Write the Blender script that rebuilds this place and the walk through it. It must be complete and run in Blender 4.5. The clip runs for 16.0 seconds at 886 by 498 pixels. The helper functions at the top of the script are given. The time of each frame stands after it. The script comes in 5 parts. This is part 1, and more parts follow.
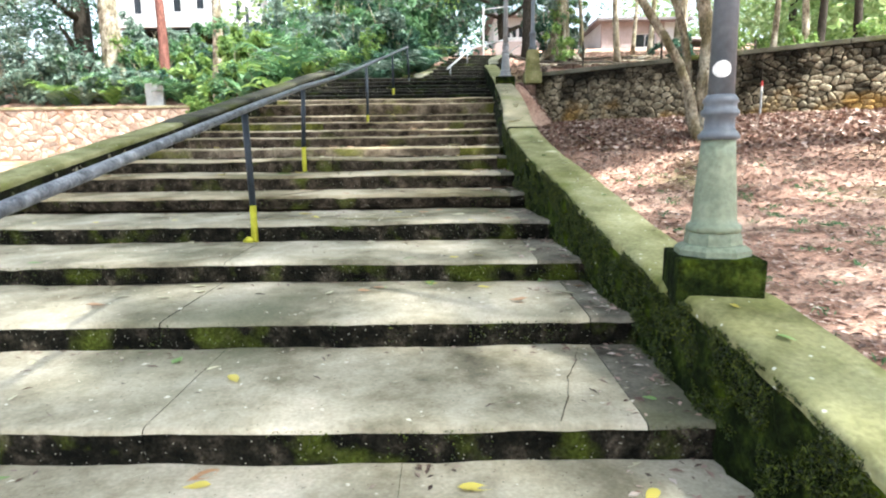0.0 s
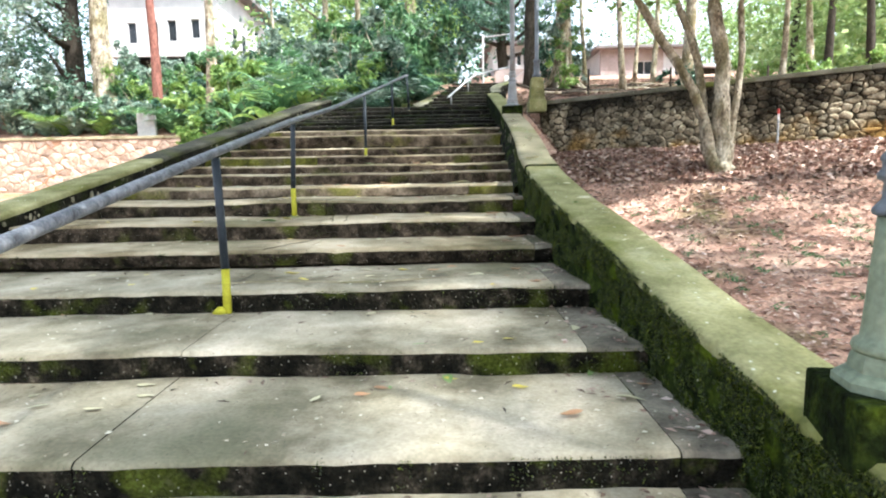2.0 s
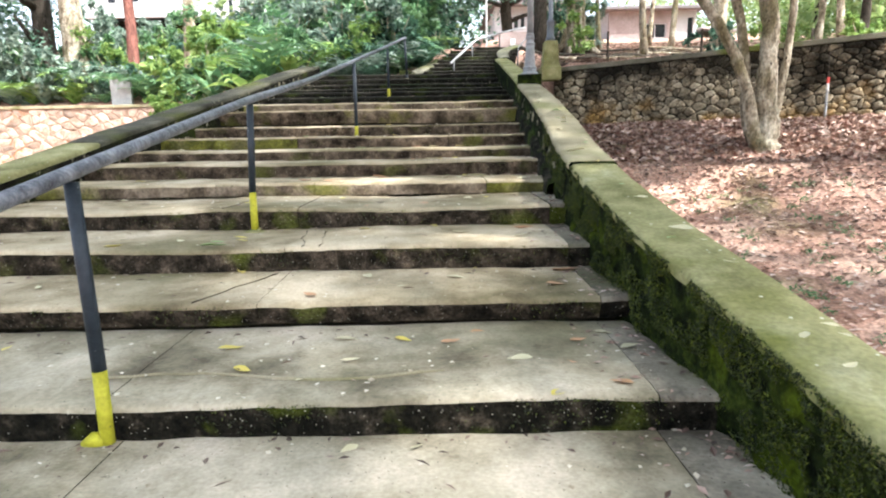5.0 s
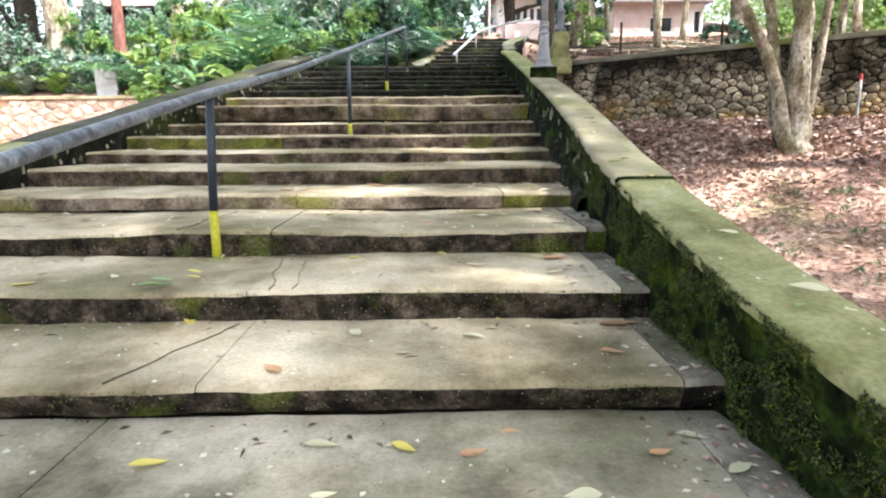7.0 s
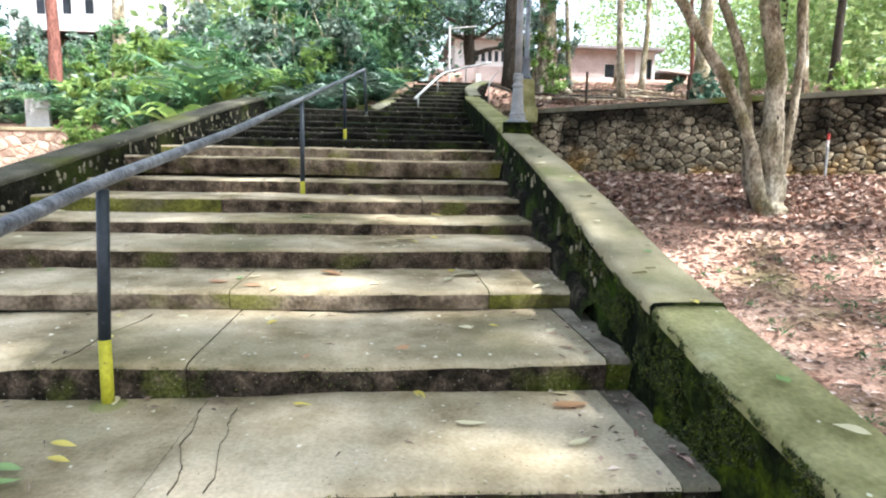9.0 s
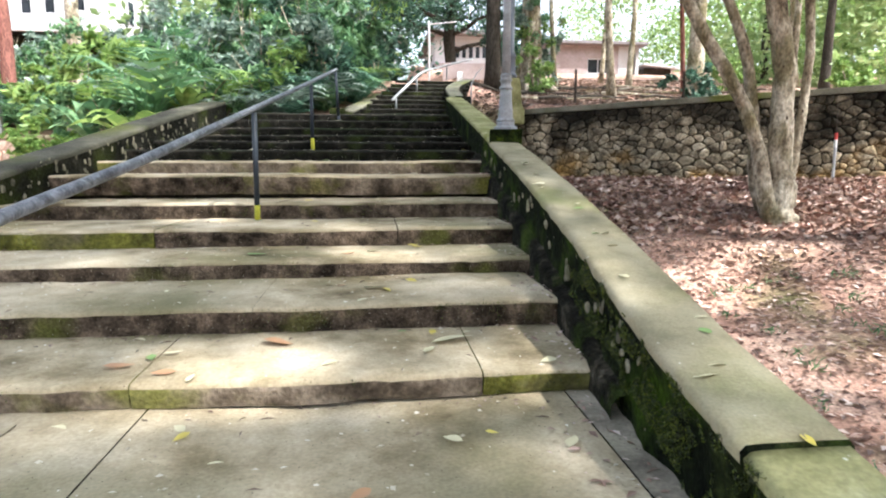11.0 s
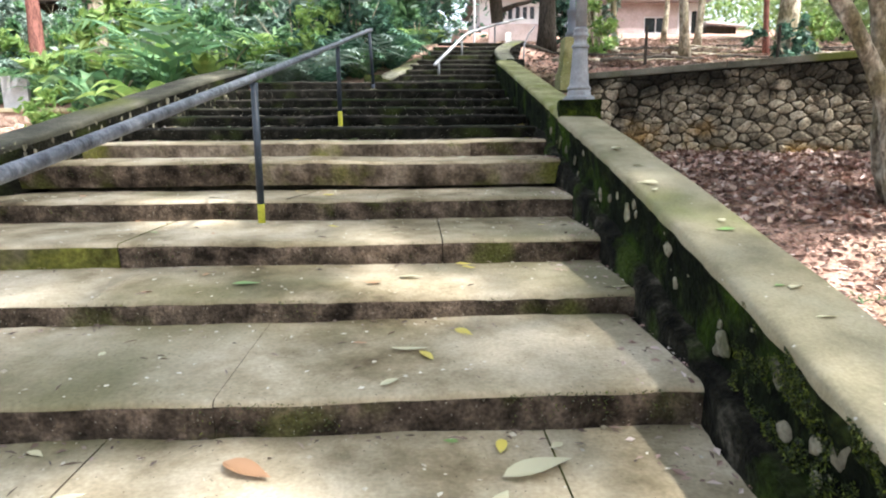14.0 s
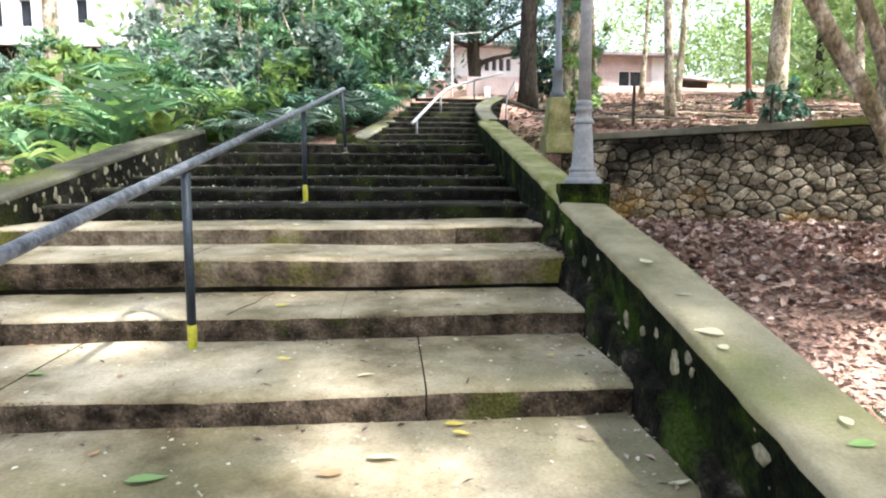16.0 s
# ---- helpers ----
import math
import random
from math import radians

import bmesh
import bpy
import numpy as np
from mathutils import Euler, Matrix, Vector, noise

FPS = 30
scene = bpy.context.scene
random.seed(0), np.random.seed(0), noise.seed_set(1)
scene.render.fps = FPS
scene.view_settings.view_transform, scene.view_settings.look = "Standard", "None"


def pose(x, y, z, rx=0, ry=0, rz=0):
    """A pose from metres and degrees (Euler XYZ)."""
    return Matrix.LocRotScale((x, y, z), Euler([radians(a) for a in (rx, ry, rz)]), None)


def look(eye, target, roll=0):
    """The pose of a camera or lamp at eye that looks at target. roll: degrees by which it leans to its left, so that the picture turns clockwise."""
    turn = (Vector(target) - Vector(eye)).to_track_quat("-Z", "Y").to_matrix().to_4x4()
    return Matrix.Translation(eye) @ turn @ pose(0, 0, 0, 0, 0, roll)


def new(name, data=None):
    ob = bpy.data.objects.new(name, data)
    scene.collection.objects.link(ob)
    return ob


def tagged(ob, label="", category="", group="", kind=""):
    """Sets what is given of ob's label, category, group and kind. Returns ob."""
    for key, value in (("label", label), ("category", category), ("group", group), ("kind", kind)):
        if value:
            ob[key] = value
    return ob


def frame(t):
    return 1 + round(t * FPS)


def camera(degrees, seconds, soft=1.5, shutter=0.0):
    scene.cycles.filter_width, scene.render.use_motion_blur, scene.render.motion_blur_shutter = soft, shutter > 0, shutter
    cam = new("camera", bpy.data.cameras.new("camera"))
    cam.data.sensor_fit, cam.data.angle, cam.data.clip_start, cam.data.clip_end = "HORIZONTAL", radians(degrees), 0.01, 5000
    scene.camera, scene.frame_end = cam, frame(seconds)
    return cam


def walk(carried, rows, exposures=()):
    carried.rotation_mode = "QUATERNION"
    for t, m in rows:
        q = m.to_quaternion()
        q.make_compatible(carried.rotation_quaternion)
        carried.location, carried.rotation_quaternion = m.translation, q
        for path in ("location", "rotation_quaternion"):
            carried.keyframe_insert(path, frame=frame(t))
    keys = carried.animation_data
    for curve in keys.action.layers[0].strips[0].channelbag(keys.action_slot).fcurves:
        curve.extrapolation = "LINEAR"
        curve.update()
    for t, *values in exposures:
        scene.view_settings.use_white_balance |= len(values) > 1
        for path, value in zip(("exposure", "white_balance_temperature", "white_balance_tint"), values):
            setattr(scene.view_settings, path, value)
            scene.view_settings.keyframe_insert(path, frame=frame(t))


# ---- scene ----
cam = camera(73.3, 16.0, soft=2.1)
METRES, EYE, TILT, LEAN, TURN = 8.0, 1.3, -9.0, 0.7, 0.0
ROWS = [
    (0.0, 0.0, 0.0, 0.0, 0.0, 0.0, -0.0),
    (0.5, 0.0007, 0.0222, 0.0194, -0.11, 0.06, 0.17),
    (1.0, -0.0057, 0.0511, 0.0224, -0.71, 1.04, 0.28),
    (1.5, -0.0136, 0.0759, 0.031, -0.77, 1.81, 0.31),
    (2.0, -0.0142, 0.1052, 0.0362, -0.22, 2.44, 0.32),
    (2.5, -0.0111, 0.1369, 0.0503, 0.18, 2.61, 0.32),
    (3.0, -0.0114, 0.1638, 0.0643, -0.04, 2.07, 0.31),
    (3.5, -0.0196, 0.1953, 0.069, -0.39, 1.98, 0.26),
    (6.0, -0.0325, 0.352, 0.1186, -0.5, -2.07, 0.35),
    (6.5, -0.0372, 0.375, 0.1234, -0.89, -1.58, 0.16),
    (7.0, -0.0357, 0.4107, 0.1278, -0.68, -1.32, -0.17),
    (7.5, -0.0329, 0.4364, 0.1473, -1.48, -0.61, -0.51),
    (8.0, -0.0347, 0.4579, 0.1562, -2.55, 1.12, -0.74),
    (8.5, -0.0439, 0.4943, 0.1624, -3.85, 1.26, -0.86),
    (9.0, -0.0493, 0.5188, 0.1857, -5.13, 1.85, -0.82),
    (11.5, -0.0334, 0.6606, 0.2362, -6.67, 1.26, 0.38),
    (12.0, -0.034, 0.6864, 0.2409, -5.63, 0.27, 0.36),
    (12.5, -0.0298, 0.7168, 0.2454, -4.11, -0.13, 0.33),
    (13.0, -0.0248, 0.7443, 0.2634, -3.42, -0.58, 0.29),
    (13.5, -0.0247, 0.7665, 0.2687, -2.72, -0.9, 0.23),
    (14.0, -0.0306, 0.8009, 0.2755, -2.61, -1.55, 0.09),
    (14.5, -0.0342, 0.8234, 0.2928, -2.89, -1.14, -0.08),
    (15.0, -0.0335, 0.8519, 0.2978, -3.39, -0.06, -0.12),
    (15.5, -0.0285, 0.888, 0.3113, -3.84, 1.14, -0.08),
    (16.0, -0.0306, 0.9114, 0.3357, -4.96, 2.59, 0.05),
]
walk(cam, [(t, pose(0, 0, EYE, TILT, LEAN, TURN) @ pose(METRES * x, METRES * y, METRES * z, 90 + pitch, roll, yaw)) for t, x, y, z, yaw, pitch, roll in ROWS],
     exposures=[(0.0, 2.25, 5980, 6), (0.8, 2.33, 5980, 7), (2.0, 2.24, 5980, 7), (3.5, 2.18, 6050, 9), (6.3, 2.37, 6120, 12), (7.2, 2.36, 6020, 11), (8.5, 2.21, 5920, 9), (9.5, 2.21, 5950, 9), (12.0, 2.10, 6050, 13), (16.0, 2.28, 6000, 11)])

# ---- world, sun, exposure ----
world = bpy.data.worlds.new("world")
scene.world = world
world.use_nodes = True
SUN_EL, SUN_AZ = 56.0, 128.0          # degrees; azimuth clockwise from +y (ahead)
sky = world.node_tree.nodes.new("ShaderNodeTexSky")
sky.sky_type, sky.sun_disc = "NISHITA", False
sky.sun_elevation, sky.sun_rotation = radians(SUN_EL), radians(SUN_AZ)
sky.air_density, sky.dust_density = 1.0, 4.0
background = world.node_tree.nodes["Background"]
haze = world.node_tree.nodes.new("ShaderNodeHueSaturation")      # a hazy, whitish sky
haze.inputs["Saturation"].default_value = 0.45
world.node_tree.links.new(sky.outputs[0], haze.inputs["Color"])
world.node_tree.links.new(haze.outputs[0], background.inputs[0])
background.inputs[1].default_value = 0.15
sun = new("sun", bpy.data.lights.new("sun", "SUN"))
sun.data.energy, sun.data.angle, sun.data.color = 3.7, radians(2.0), (1.0, 0.94, 0.85)
to_sun = Vector((math.cos(radians(SUN_EL)) * math.sin(radians(SUN_AZ)), math.cos(radians(SUN_EL)) * math.cos(radians(SUN_AZ)), math.sin(radians(SUN_EL))))
sun.matrix_world = look(to_sun * 60, (0, 0, 0))


# ---- materials ----
def material(name, stops, scale=4.0, detail=8.0, rough=0.9, bump=0.3, bump_scale=40.0, metal=0.0, second=None, per="", stretch=(1, 1, 1), spots=None, blend=1.0, bands=()):
    """Two scales of noise through a colour ramp, a second tint in patches, speckles and a fine bump."""
    m = bpy.data.materials.new(name)
    m.use_nodes = True
    nt = m.node_tree
    n, link = nt.nodes, nt.links.new
    bsdf = n["Principled BSDF"]
    coords = n.new("ShaderNodeTexCoord")
    geo = n.new("ShaderNodeNewGeometry")
    mapping = n.new("ShaderNodeMapping")
    mapping.inputs["Scale"].default_value = stretch
    link(geo.outputs["Position"] if per != "object" else coords.outputs["Object"], mapping.inputs[0])
    big = n.new("ShaderNodeTexNoise")
    big.inputs["Scale"].default_value, big.inputs["Detail"].default_value, big.inputs["Roughness"].default_value = scale, detail, 0.65
    link(mapping.outputs[0], big.inputs[0])
    ramp = n.new("ShaderNodeValToRGB")
    el = ramp.color_ramp.elements
    while len(el) < len(stops):
        el.new(0.5)
    for e, (p, c) in zip(el, stops):
        e.position, e.color = p, (*c, 1)
    link(big.outputs[0], ramp.inputs[0])
    out = ramp.outputs[0]
    if second:
        colour, sc, lo, hi = second
        patch = n.new("ShaderNodeTexNoise")
        patch.inputs["Scale"].default_value, patch.inputs["Detail"].default_value = sc, 6
        link(mapping.outputs[0], patch.inputs[0])
        cut = n.new("ShaderNodeMapRange")
        cut.inputs[1].default_value, cut.inputs[2].default_value = lo, hi
        link(patch.outputs[0], cut.inputs[0])
        mix = n.new("ShaderNodeMix")
        mix.data_type = "RGBA"
        cut.inputs[4].default_value = blend
        link(cut.outputs[0], mix.inputs[0])
        link(out, mix.inputs[6])
        mix.inputs[7].default_value = (*colour, 1)
        out = mix.outputs[2]
    if spots:
        colour, sc, hi = spots
        cells = n.new("ShaderNodeTexVoronoi")
        cells.inputs["Scale"].default_value = sc
        link(mapping.outputs[0], cells.inputs[0])
        cut = n.new("ShaderNodeMapRange")
        cut.inputs[1].default_value, cut.inputs[2].default_value = hi, hi * 0.6
        link(cells.outputs[0], cut.inputs[0])
        mix = n.new("ShaderNodeMix")
        mix.data_type = "RGBA"
        link(cut.outputs[0], mix.inputs[0])
        link(out, mix.inputs[6])
        mix.inputs[7].default_value = (*colour, 1)
        out = mix.outputs[2]
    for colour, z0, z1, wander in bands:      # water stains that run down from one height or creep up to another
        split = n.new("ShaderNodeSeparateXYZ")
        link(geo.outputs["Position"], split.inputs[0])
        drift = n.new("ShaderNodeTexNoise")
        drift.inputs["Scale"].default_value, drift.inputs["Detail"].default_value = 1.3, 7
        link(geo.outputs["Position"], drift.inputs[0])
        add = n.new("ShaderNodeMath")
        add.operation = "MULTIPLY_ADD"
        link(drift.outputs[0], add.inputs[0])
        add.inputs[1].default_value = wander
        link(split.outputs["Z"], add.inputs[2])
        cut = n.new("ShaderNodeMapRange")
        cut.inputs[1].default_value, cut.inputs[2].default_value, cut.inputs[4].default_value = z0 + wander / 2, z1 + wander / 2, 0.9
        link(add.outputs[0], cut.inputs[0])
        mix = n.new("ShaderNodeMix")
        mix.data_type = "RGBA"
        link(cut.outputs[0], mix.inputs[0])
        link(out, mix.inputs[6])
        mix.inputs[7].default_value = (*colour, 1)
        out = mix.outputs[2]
    if per:
        hsv = n.new("ShaderNodeHueSaturation")
        vary = n.new("ShaderNodeMapRange")
        vary.inputs[3].default_value, vary.inputs[4].default_value = 0.55, 1.4
        if per in ("object", "stone"):
            info = n.new("ShaderNodeObjectInfo")
            link(info.outputs["Random"], vary.inputs[0])
        else:
            link(geo.outputs["Random Per Island"], vary.inputs[0])
        link(vary.outputs[0], hsv.inputs["Value"])
        link(out, hsv.inputs["Color"])
        out = hsv.outputs[0]
    fine = n.new("ShaderNodeTexNoise")
    fine.inputs["Scale"].default_value, fine.inputs["Detail"].default_value = bump_scale, 6
    link(mapping.outputs[0], fine.inputs[0])
    grain = n.new("ShaderNodeMapRange")
    grain.inputs[1].default_value, grain.inputs[2].default_value = 0.3, 0.7
    grain.inputs[3].default_value, grain.inputs[4].default_value = 1 - 0.55 * min(1.0, bump + 0.15), 1 + 0.4 * min(1.0, bump + 0.15)
    link(fine.outputs[0], grain.inputs[0])
    tone = n.new("ShaderNodeHueSaturation")
    link(grain.outputs[0], tone.inputs["Value"])
    link(out, tone.inputs["Color"])
    link(tone.outputs[0], bsdf.inputs["Base Color"])
    b = n.new("ShaderNodeBump")
    b.inputs["Strength"].default_value, b.inputs["Distance"].default_value = bump, 0.02
    link(fine.outputs[0], b.inputs["Height"])
    link(b.outputs[0], bsdf.inputs["Normal"])
    bsdf.inputs["Roughness"].default_value, bsdf.inputs["Metallic"].default_value = rough, metal
    bsdf.inputs["Specular IOR Level"].default_value = 0.3 if rough < 0.8 else 0.06
    return m


def leaf_material(name, stops, translucent=0.35):
    """Leaves, each with a tint of its own, through which some light passes."""
    m = bpy.data.materials.new(name)
    m.use_nodes = True
    nt = m.node_tree
    n, link = nt.nodes, nt.links.new
    bsdf, outp = n["Principled BSDF"], n["Material Output"]
    geo = n.new("ShaderNodeNewGeometry")
    ramp = n.new("ShaderNodeValToRGB")
    el = ramp.color_ramp.elements
    while len(el) < len(stops):
        el.new(0.5)
    for e, (p, c) in zip(el, stops):
        e.position, e.color = p, (*c, 1)
    link(geo.outputs["Random Per Island"], ramp.inputs[0])
    link(ramp.outputs[0], bsdf.inputs["Base Color"])
    bsdf.inputs["Roughness"].default_value = 0.5
    bsdf.inputs["Specular IOR Level"].default_value = 0.4
    tr = n.new("ShaderNodeBsdfTranslucent")
    link(ramp.outputs[0], tr.inputs[0])
    mix = n.new("ShaderNodeMixShader")
    mix.inputs[0].default_value = translucent
    link(bsdf.outputs[0], mix.inputs[1])
    link(tr.outputs[0], mix.inputs[2])
    link(mix.outputs[0], outp.inputs[0])
    return m


TREAD = material("worn_concrete_tread", [(0.30, (0.075, 0.065, 0.045)), (0.40, (0.21, 0.185, 0.125)), (0.52, (0.38, 0.34, 0.25)), (0.68, (0.56, 0.50, 0.395))], 1.5, 9, 0.85, 0.14, 60, second=((0.135, 0.135, 0.085), 0.9, 0.52, 0.74), spots=((0.06, 0.05, 0.035), 31, 0.10), blend=0.85)
# Risers are coloured darker than the treads, with moss patches and pale flecks.
RISER = material("dark_mossy_riser", [(0.38, (0.004, 0.004, 0.003)), (0.53, (0.014, 0.0125, 0.009)), (0.64, (0.055, 0.045, 0.032)), (0.74, (0.17, 0.145, 0.105))], 9.0, 14, 0.95, 0.9, 60, second=((0.07, 0.088, 0.012), 3.4, 0.54, 0.66), spots=((0.40, 0.38, 0.31), 38, 0.13), blend=0.75)
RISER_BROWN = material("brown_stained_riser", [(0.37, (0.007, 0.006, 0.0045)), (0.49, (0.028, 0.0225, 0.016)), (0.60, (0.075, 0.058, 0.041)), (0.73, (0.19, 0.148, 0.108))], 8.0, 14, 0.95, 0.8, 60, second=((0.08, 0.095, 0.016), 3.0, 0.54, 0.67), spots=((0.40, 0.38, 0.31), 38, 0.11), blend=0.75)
# Stained concrete lightened for the sun that falls on these risers.
RISER_TAN = material("sunlit_stained_riser", [(0.37, (0.016, 0.012, 0.009)), (0.49, (0.062, 0.047, 0.033)), (0.60, (0.13, 0.098, 0.070)), (0.73, (0.25, 0.195, 0.145))], 6.0, 13, 0.95, 0.7, 60, second=((0.085, 0.092, 0.020), 2.2, 0.55, 0.68), spots=((0.40, 0.38, 0.31), 38, 0.10), blend=0.75)
TREAD_WARM = material("worn_brownish_tread", [(0.30, (0.08, 0.062, 0.036)), (0.40, (0.215, 0.175, 0.105)), (0.52, (0.38, 0.32, 0.215)), (0.68, (0.56, 0.485, 0.355))], 1.4, 9, 0.85, 0.15, 60, second=((0.145, 0.135, 0.07), 0.9, 0.52, 0.74), spots=((0.06, 0.05, 0.035), 29, 0.10), blend=0.85)
# Narrow slabs along the wall, a little darker than the other treads.
TREAD_SIDE = material("dark_side_tread", [(0.32, (0.075, 0.065, 0.05)), (0.46, (0.19, 0.168, 0.13)), (0.58, (0.32, 0.285, 0.22)), (0.75, (0.46, 0.415, 0.33))], 3.0, 10, 0.85, 0.2, 60, second=((0.06, 0.065, 0.025), 1.5, 0.52, 0.7), spots=((0.03, 0.028, 0.02), 27, 0.10), blend=0.8)
# Tread and riser copies darkened for the landing's shade as well as for algae.
TREAD_DARK = material("algae_and_shade_tread", [(0.32, (0.007, 0.007, 0.006)), (0.48, (0.02, 0.019, 0.015)), (0.62, (0.05, 0.046, 0.036)), (0.78, (0.12, 0.11, 0.085))], 2.2, 12, 0.8, 0.3, 60, second=((0.02, 0.028, 0.012), 1.2, 0.5, 0.7), spots=((0.5, 0.5, 0.45), 16, 0.08))
RISER_BLACK = material("algae_and_shade_riser", [(0.36, (0.004, 0.004, 0.003)), (0.55, (0.012, 0.0115, 0.009)), (0.75, (0.05, 0.043, 0.033))], 8.0, 12, 0.95, 0.7, 60, second=((0.03, 0.04, 0.010), 2.6, 0.54, 0.68), spots=((0.42, 0.40, 0.33), 30, 0.10), blend=0.7)
# Pale concrete with the sun patches on the risers put into its colour.
RISER_PALE = material("sunlit_pale_riser", [(0.34, (0.028, 0.022, 0.015)), (0.46, (0.095, 0.074, 0.052)), (0.58, (0.21, 0.168, 0.122)), (0.74, (0.34, 0.28, 0.215))], 3.2, 12, 0.9, 0.5, 40, second=((0.14, 0.145, 0.025), 2.0, 0.54, 0.68), blend=0.8)
RISER_GREEN = material("yellow_green_algae_riser", [(0.34, (0.03, 0.028, 0.01)), (0.46, (0.085, 0.085, 0.02)), (0.58, (0.15, 0.15, 0.03)), (0.74, (0.27, 0.25, 0.12))], 4.2, 12, 0.9, 0.5, 40, second=((0.10, 0.085, 0.055), 2.2, 0.52, 0.68), blend=0.8)
CRACK = material("dirt_filled_crack", [(0.3, (0.07, 0.06, 0.042)), (0.7, (0.16, 0.135, 0.095))], 12)
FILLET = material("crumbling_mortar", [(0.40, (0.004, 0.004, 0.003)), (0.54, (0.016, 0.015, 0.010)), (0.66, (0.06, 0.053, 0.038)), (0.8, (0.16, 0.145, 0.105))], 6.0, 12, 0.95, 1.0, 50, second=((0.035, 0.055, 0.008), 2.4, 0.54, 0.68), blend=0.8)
JOINT = material("dark_joint", [(0.3, (0.015, 0.014, 0.01)), (0.7, (0.05, 0.045, 0.03))], 9)
CAP = material("lichen_coping", [(0.3, (0.095, 0.093, 0.038)), (0.46, (0.21, 0.205, 0.093)), (0.60, (0.305, 0.295, 0.152)), (0.78, (0.44, 0.425, 0.28))], 2.4, 11, 0.9, 0.22, 50, second=((0.145, 0.155, 0.04), 1.6, 0.50, 0.68), spots=((0.52, 0.52, 0.42), 13, 0.11))
CAP_GREY = material("grey_weathered_coping", [(0.3, (0.05, 0.05, 0.04)), (0.48, (0.12, 0.118, 0.088)), (0.75, (0.24, 0.23, 0.18))], 1.6, 12, 0.9, 0.3, 60, second=((0.11, 0.125, 0.035), 0.7, 0.52, 0.68))
# CAP_GREY at about half brightness, with the left coping's shade put in.
CAP_DARK = material("shaded_weathered_coping", [(0.3, (0.025, 0.025, 0.02)), (0.48, (0.065, 0.064, 0.048)), (0.75, (0.14, 0.135, 0.10))], 1.9, 12, 0.9, 0.35, 60, second=((0.075, 0.085, 0.025), 0.9, 0.52, 0.68))
CAP_PALE = material("dry_coping", [(0.3, (0.15, 0.135, 0.08)), (0.5, (0.27, 0.24, 0.155)), (0.75, (0.38, 0.345, 0.245))], 2.2, 12, 0.9, 0.1, 90, second=((0.16, 0.17, 0.06), 0.9, 0.52, 0.7), spots=((0.5, 0.48, 0.4), 14, 0.08))
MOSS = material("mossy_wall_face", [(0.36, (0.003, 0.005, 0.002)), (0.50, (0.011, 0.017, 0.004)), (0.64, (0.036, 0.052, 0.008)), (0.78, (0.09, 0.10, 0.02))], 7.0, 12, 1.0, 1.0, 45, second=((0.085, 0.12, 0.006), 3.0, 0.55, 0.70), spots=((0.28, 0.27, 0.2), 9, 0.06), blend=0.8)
# Near-black with green patches, for the two farther sections of the right wall.
WALL_DARK = material("dark_wall_face", [(0.36, (0.002, 0.003, 0.002)), (0.52, (0.007, 0.010, 0.004)), (0.66, (0.022, 0.030, 0.008)), (0.80, (0.07, 0.07, 0.04))], 6.0, 12, 0.95, 1.0, 40, second=((0.035, 0.065, 0.005), 2.4, 0.54, 0.68), spots=((0.26, 0.24, 0.17), 8, 0.07), blend=0.75)
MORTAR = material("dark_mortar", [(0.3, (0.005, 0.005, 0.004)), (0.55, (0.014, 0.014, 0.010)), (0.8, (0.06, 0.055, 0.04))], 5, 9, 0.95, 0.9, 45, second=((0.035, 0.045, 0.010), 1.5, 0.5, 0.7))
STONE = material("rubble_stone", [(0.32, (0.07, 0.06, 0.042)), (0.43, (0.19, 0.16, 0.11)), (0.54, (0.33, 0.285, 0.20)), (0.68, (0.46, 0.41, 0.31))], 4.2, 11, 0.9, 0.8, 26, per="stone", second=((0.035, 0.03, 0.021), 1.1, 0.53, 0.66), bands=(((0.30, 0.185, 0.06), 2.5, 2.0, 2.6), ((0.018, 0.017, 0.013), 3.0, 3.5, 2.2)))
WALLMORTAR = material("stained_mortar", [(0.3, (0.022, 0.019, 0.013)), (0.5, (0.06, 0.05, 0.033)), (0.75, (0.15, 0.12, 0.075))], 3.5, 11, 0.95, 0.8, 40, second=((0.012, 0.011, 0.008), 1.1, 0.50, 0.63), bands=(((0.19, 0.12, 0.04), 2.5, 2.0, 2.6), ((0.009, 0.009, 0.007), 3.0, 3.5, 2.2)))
SETSTONE = material("pale_set_stone", [(0.3, (0.07, 0.066, 0.045)), (0.5, (0.20, 0.185, 0.13)), (0.75, (0.36, 0.335, 0.25))], 7, 9, 0.9, 0.5, 40, per="stone", second=((0.05, 0.06, 0.015), 3.0, 0.52, 0.68))
PINKSTONE = material("pale_pink_stone", [(0.3, (0.22, 0.15, 0.11)), (0.5, (0.36, 0.27, 0.21)), (0.75, (0.48, 0.40, 0.33))], 5, 8, 0.9, 0.4, 30, per="stone")
PINKMORTAR = material("pale_mortar", [(0.3, (0.18, 0.12, 0.085)), (0.6, (0.33, 0.24, 0.18)), (0.8, (0.42, 0.35, 0.28))], 3, 8, 0.9, 0.4, 40, second=((0.42, 0.2, 0.09), 0.8, 0.55, 0.7))
EARTH = material("leafy_red_earth", [(0.3, (0.15, 0.085, 0.062)), (0.5, (0.33, 0.205, 0.155)), (0.72, (0.52, 0.38, 0.30))], 1.4, 10, 0.95, 0.8, 25, second=((0.10, 0.105, 0.04), 0.45, 0.56, 0.72), spots=((0.45, 0.36, 0.28), 9, 0.12))
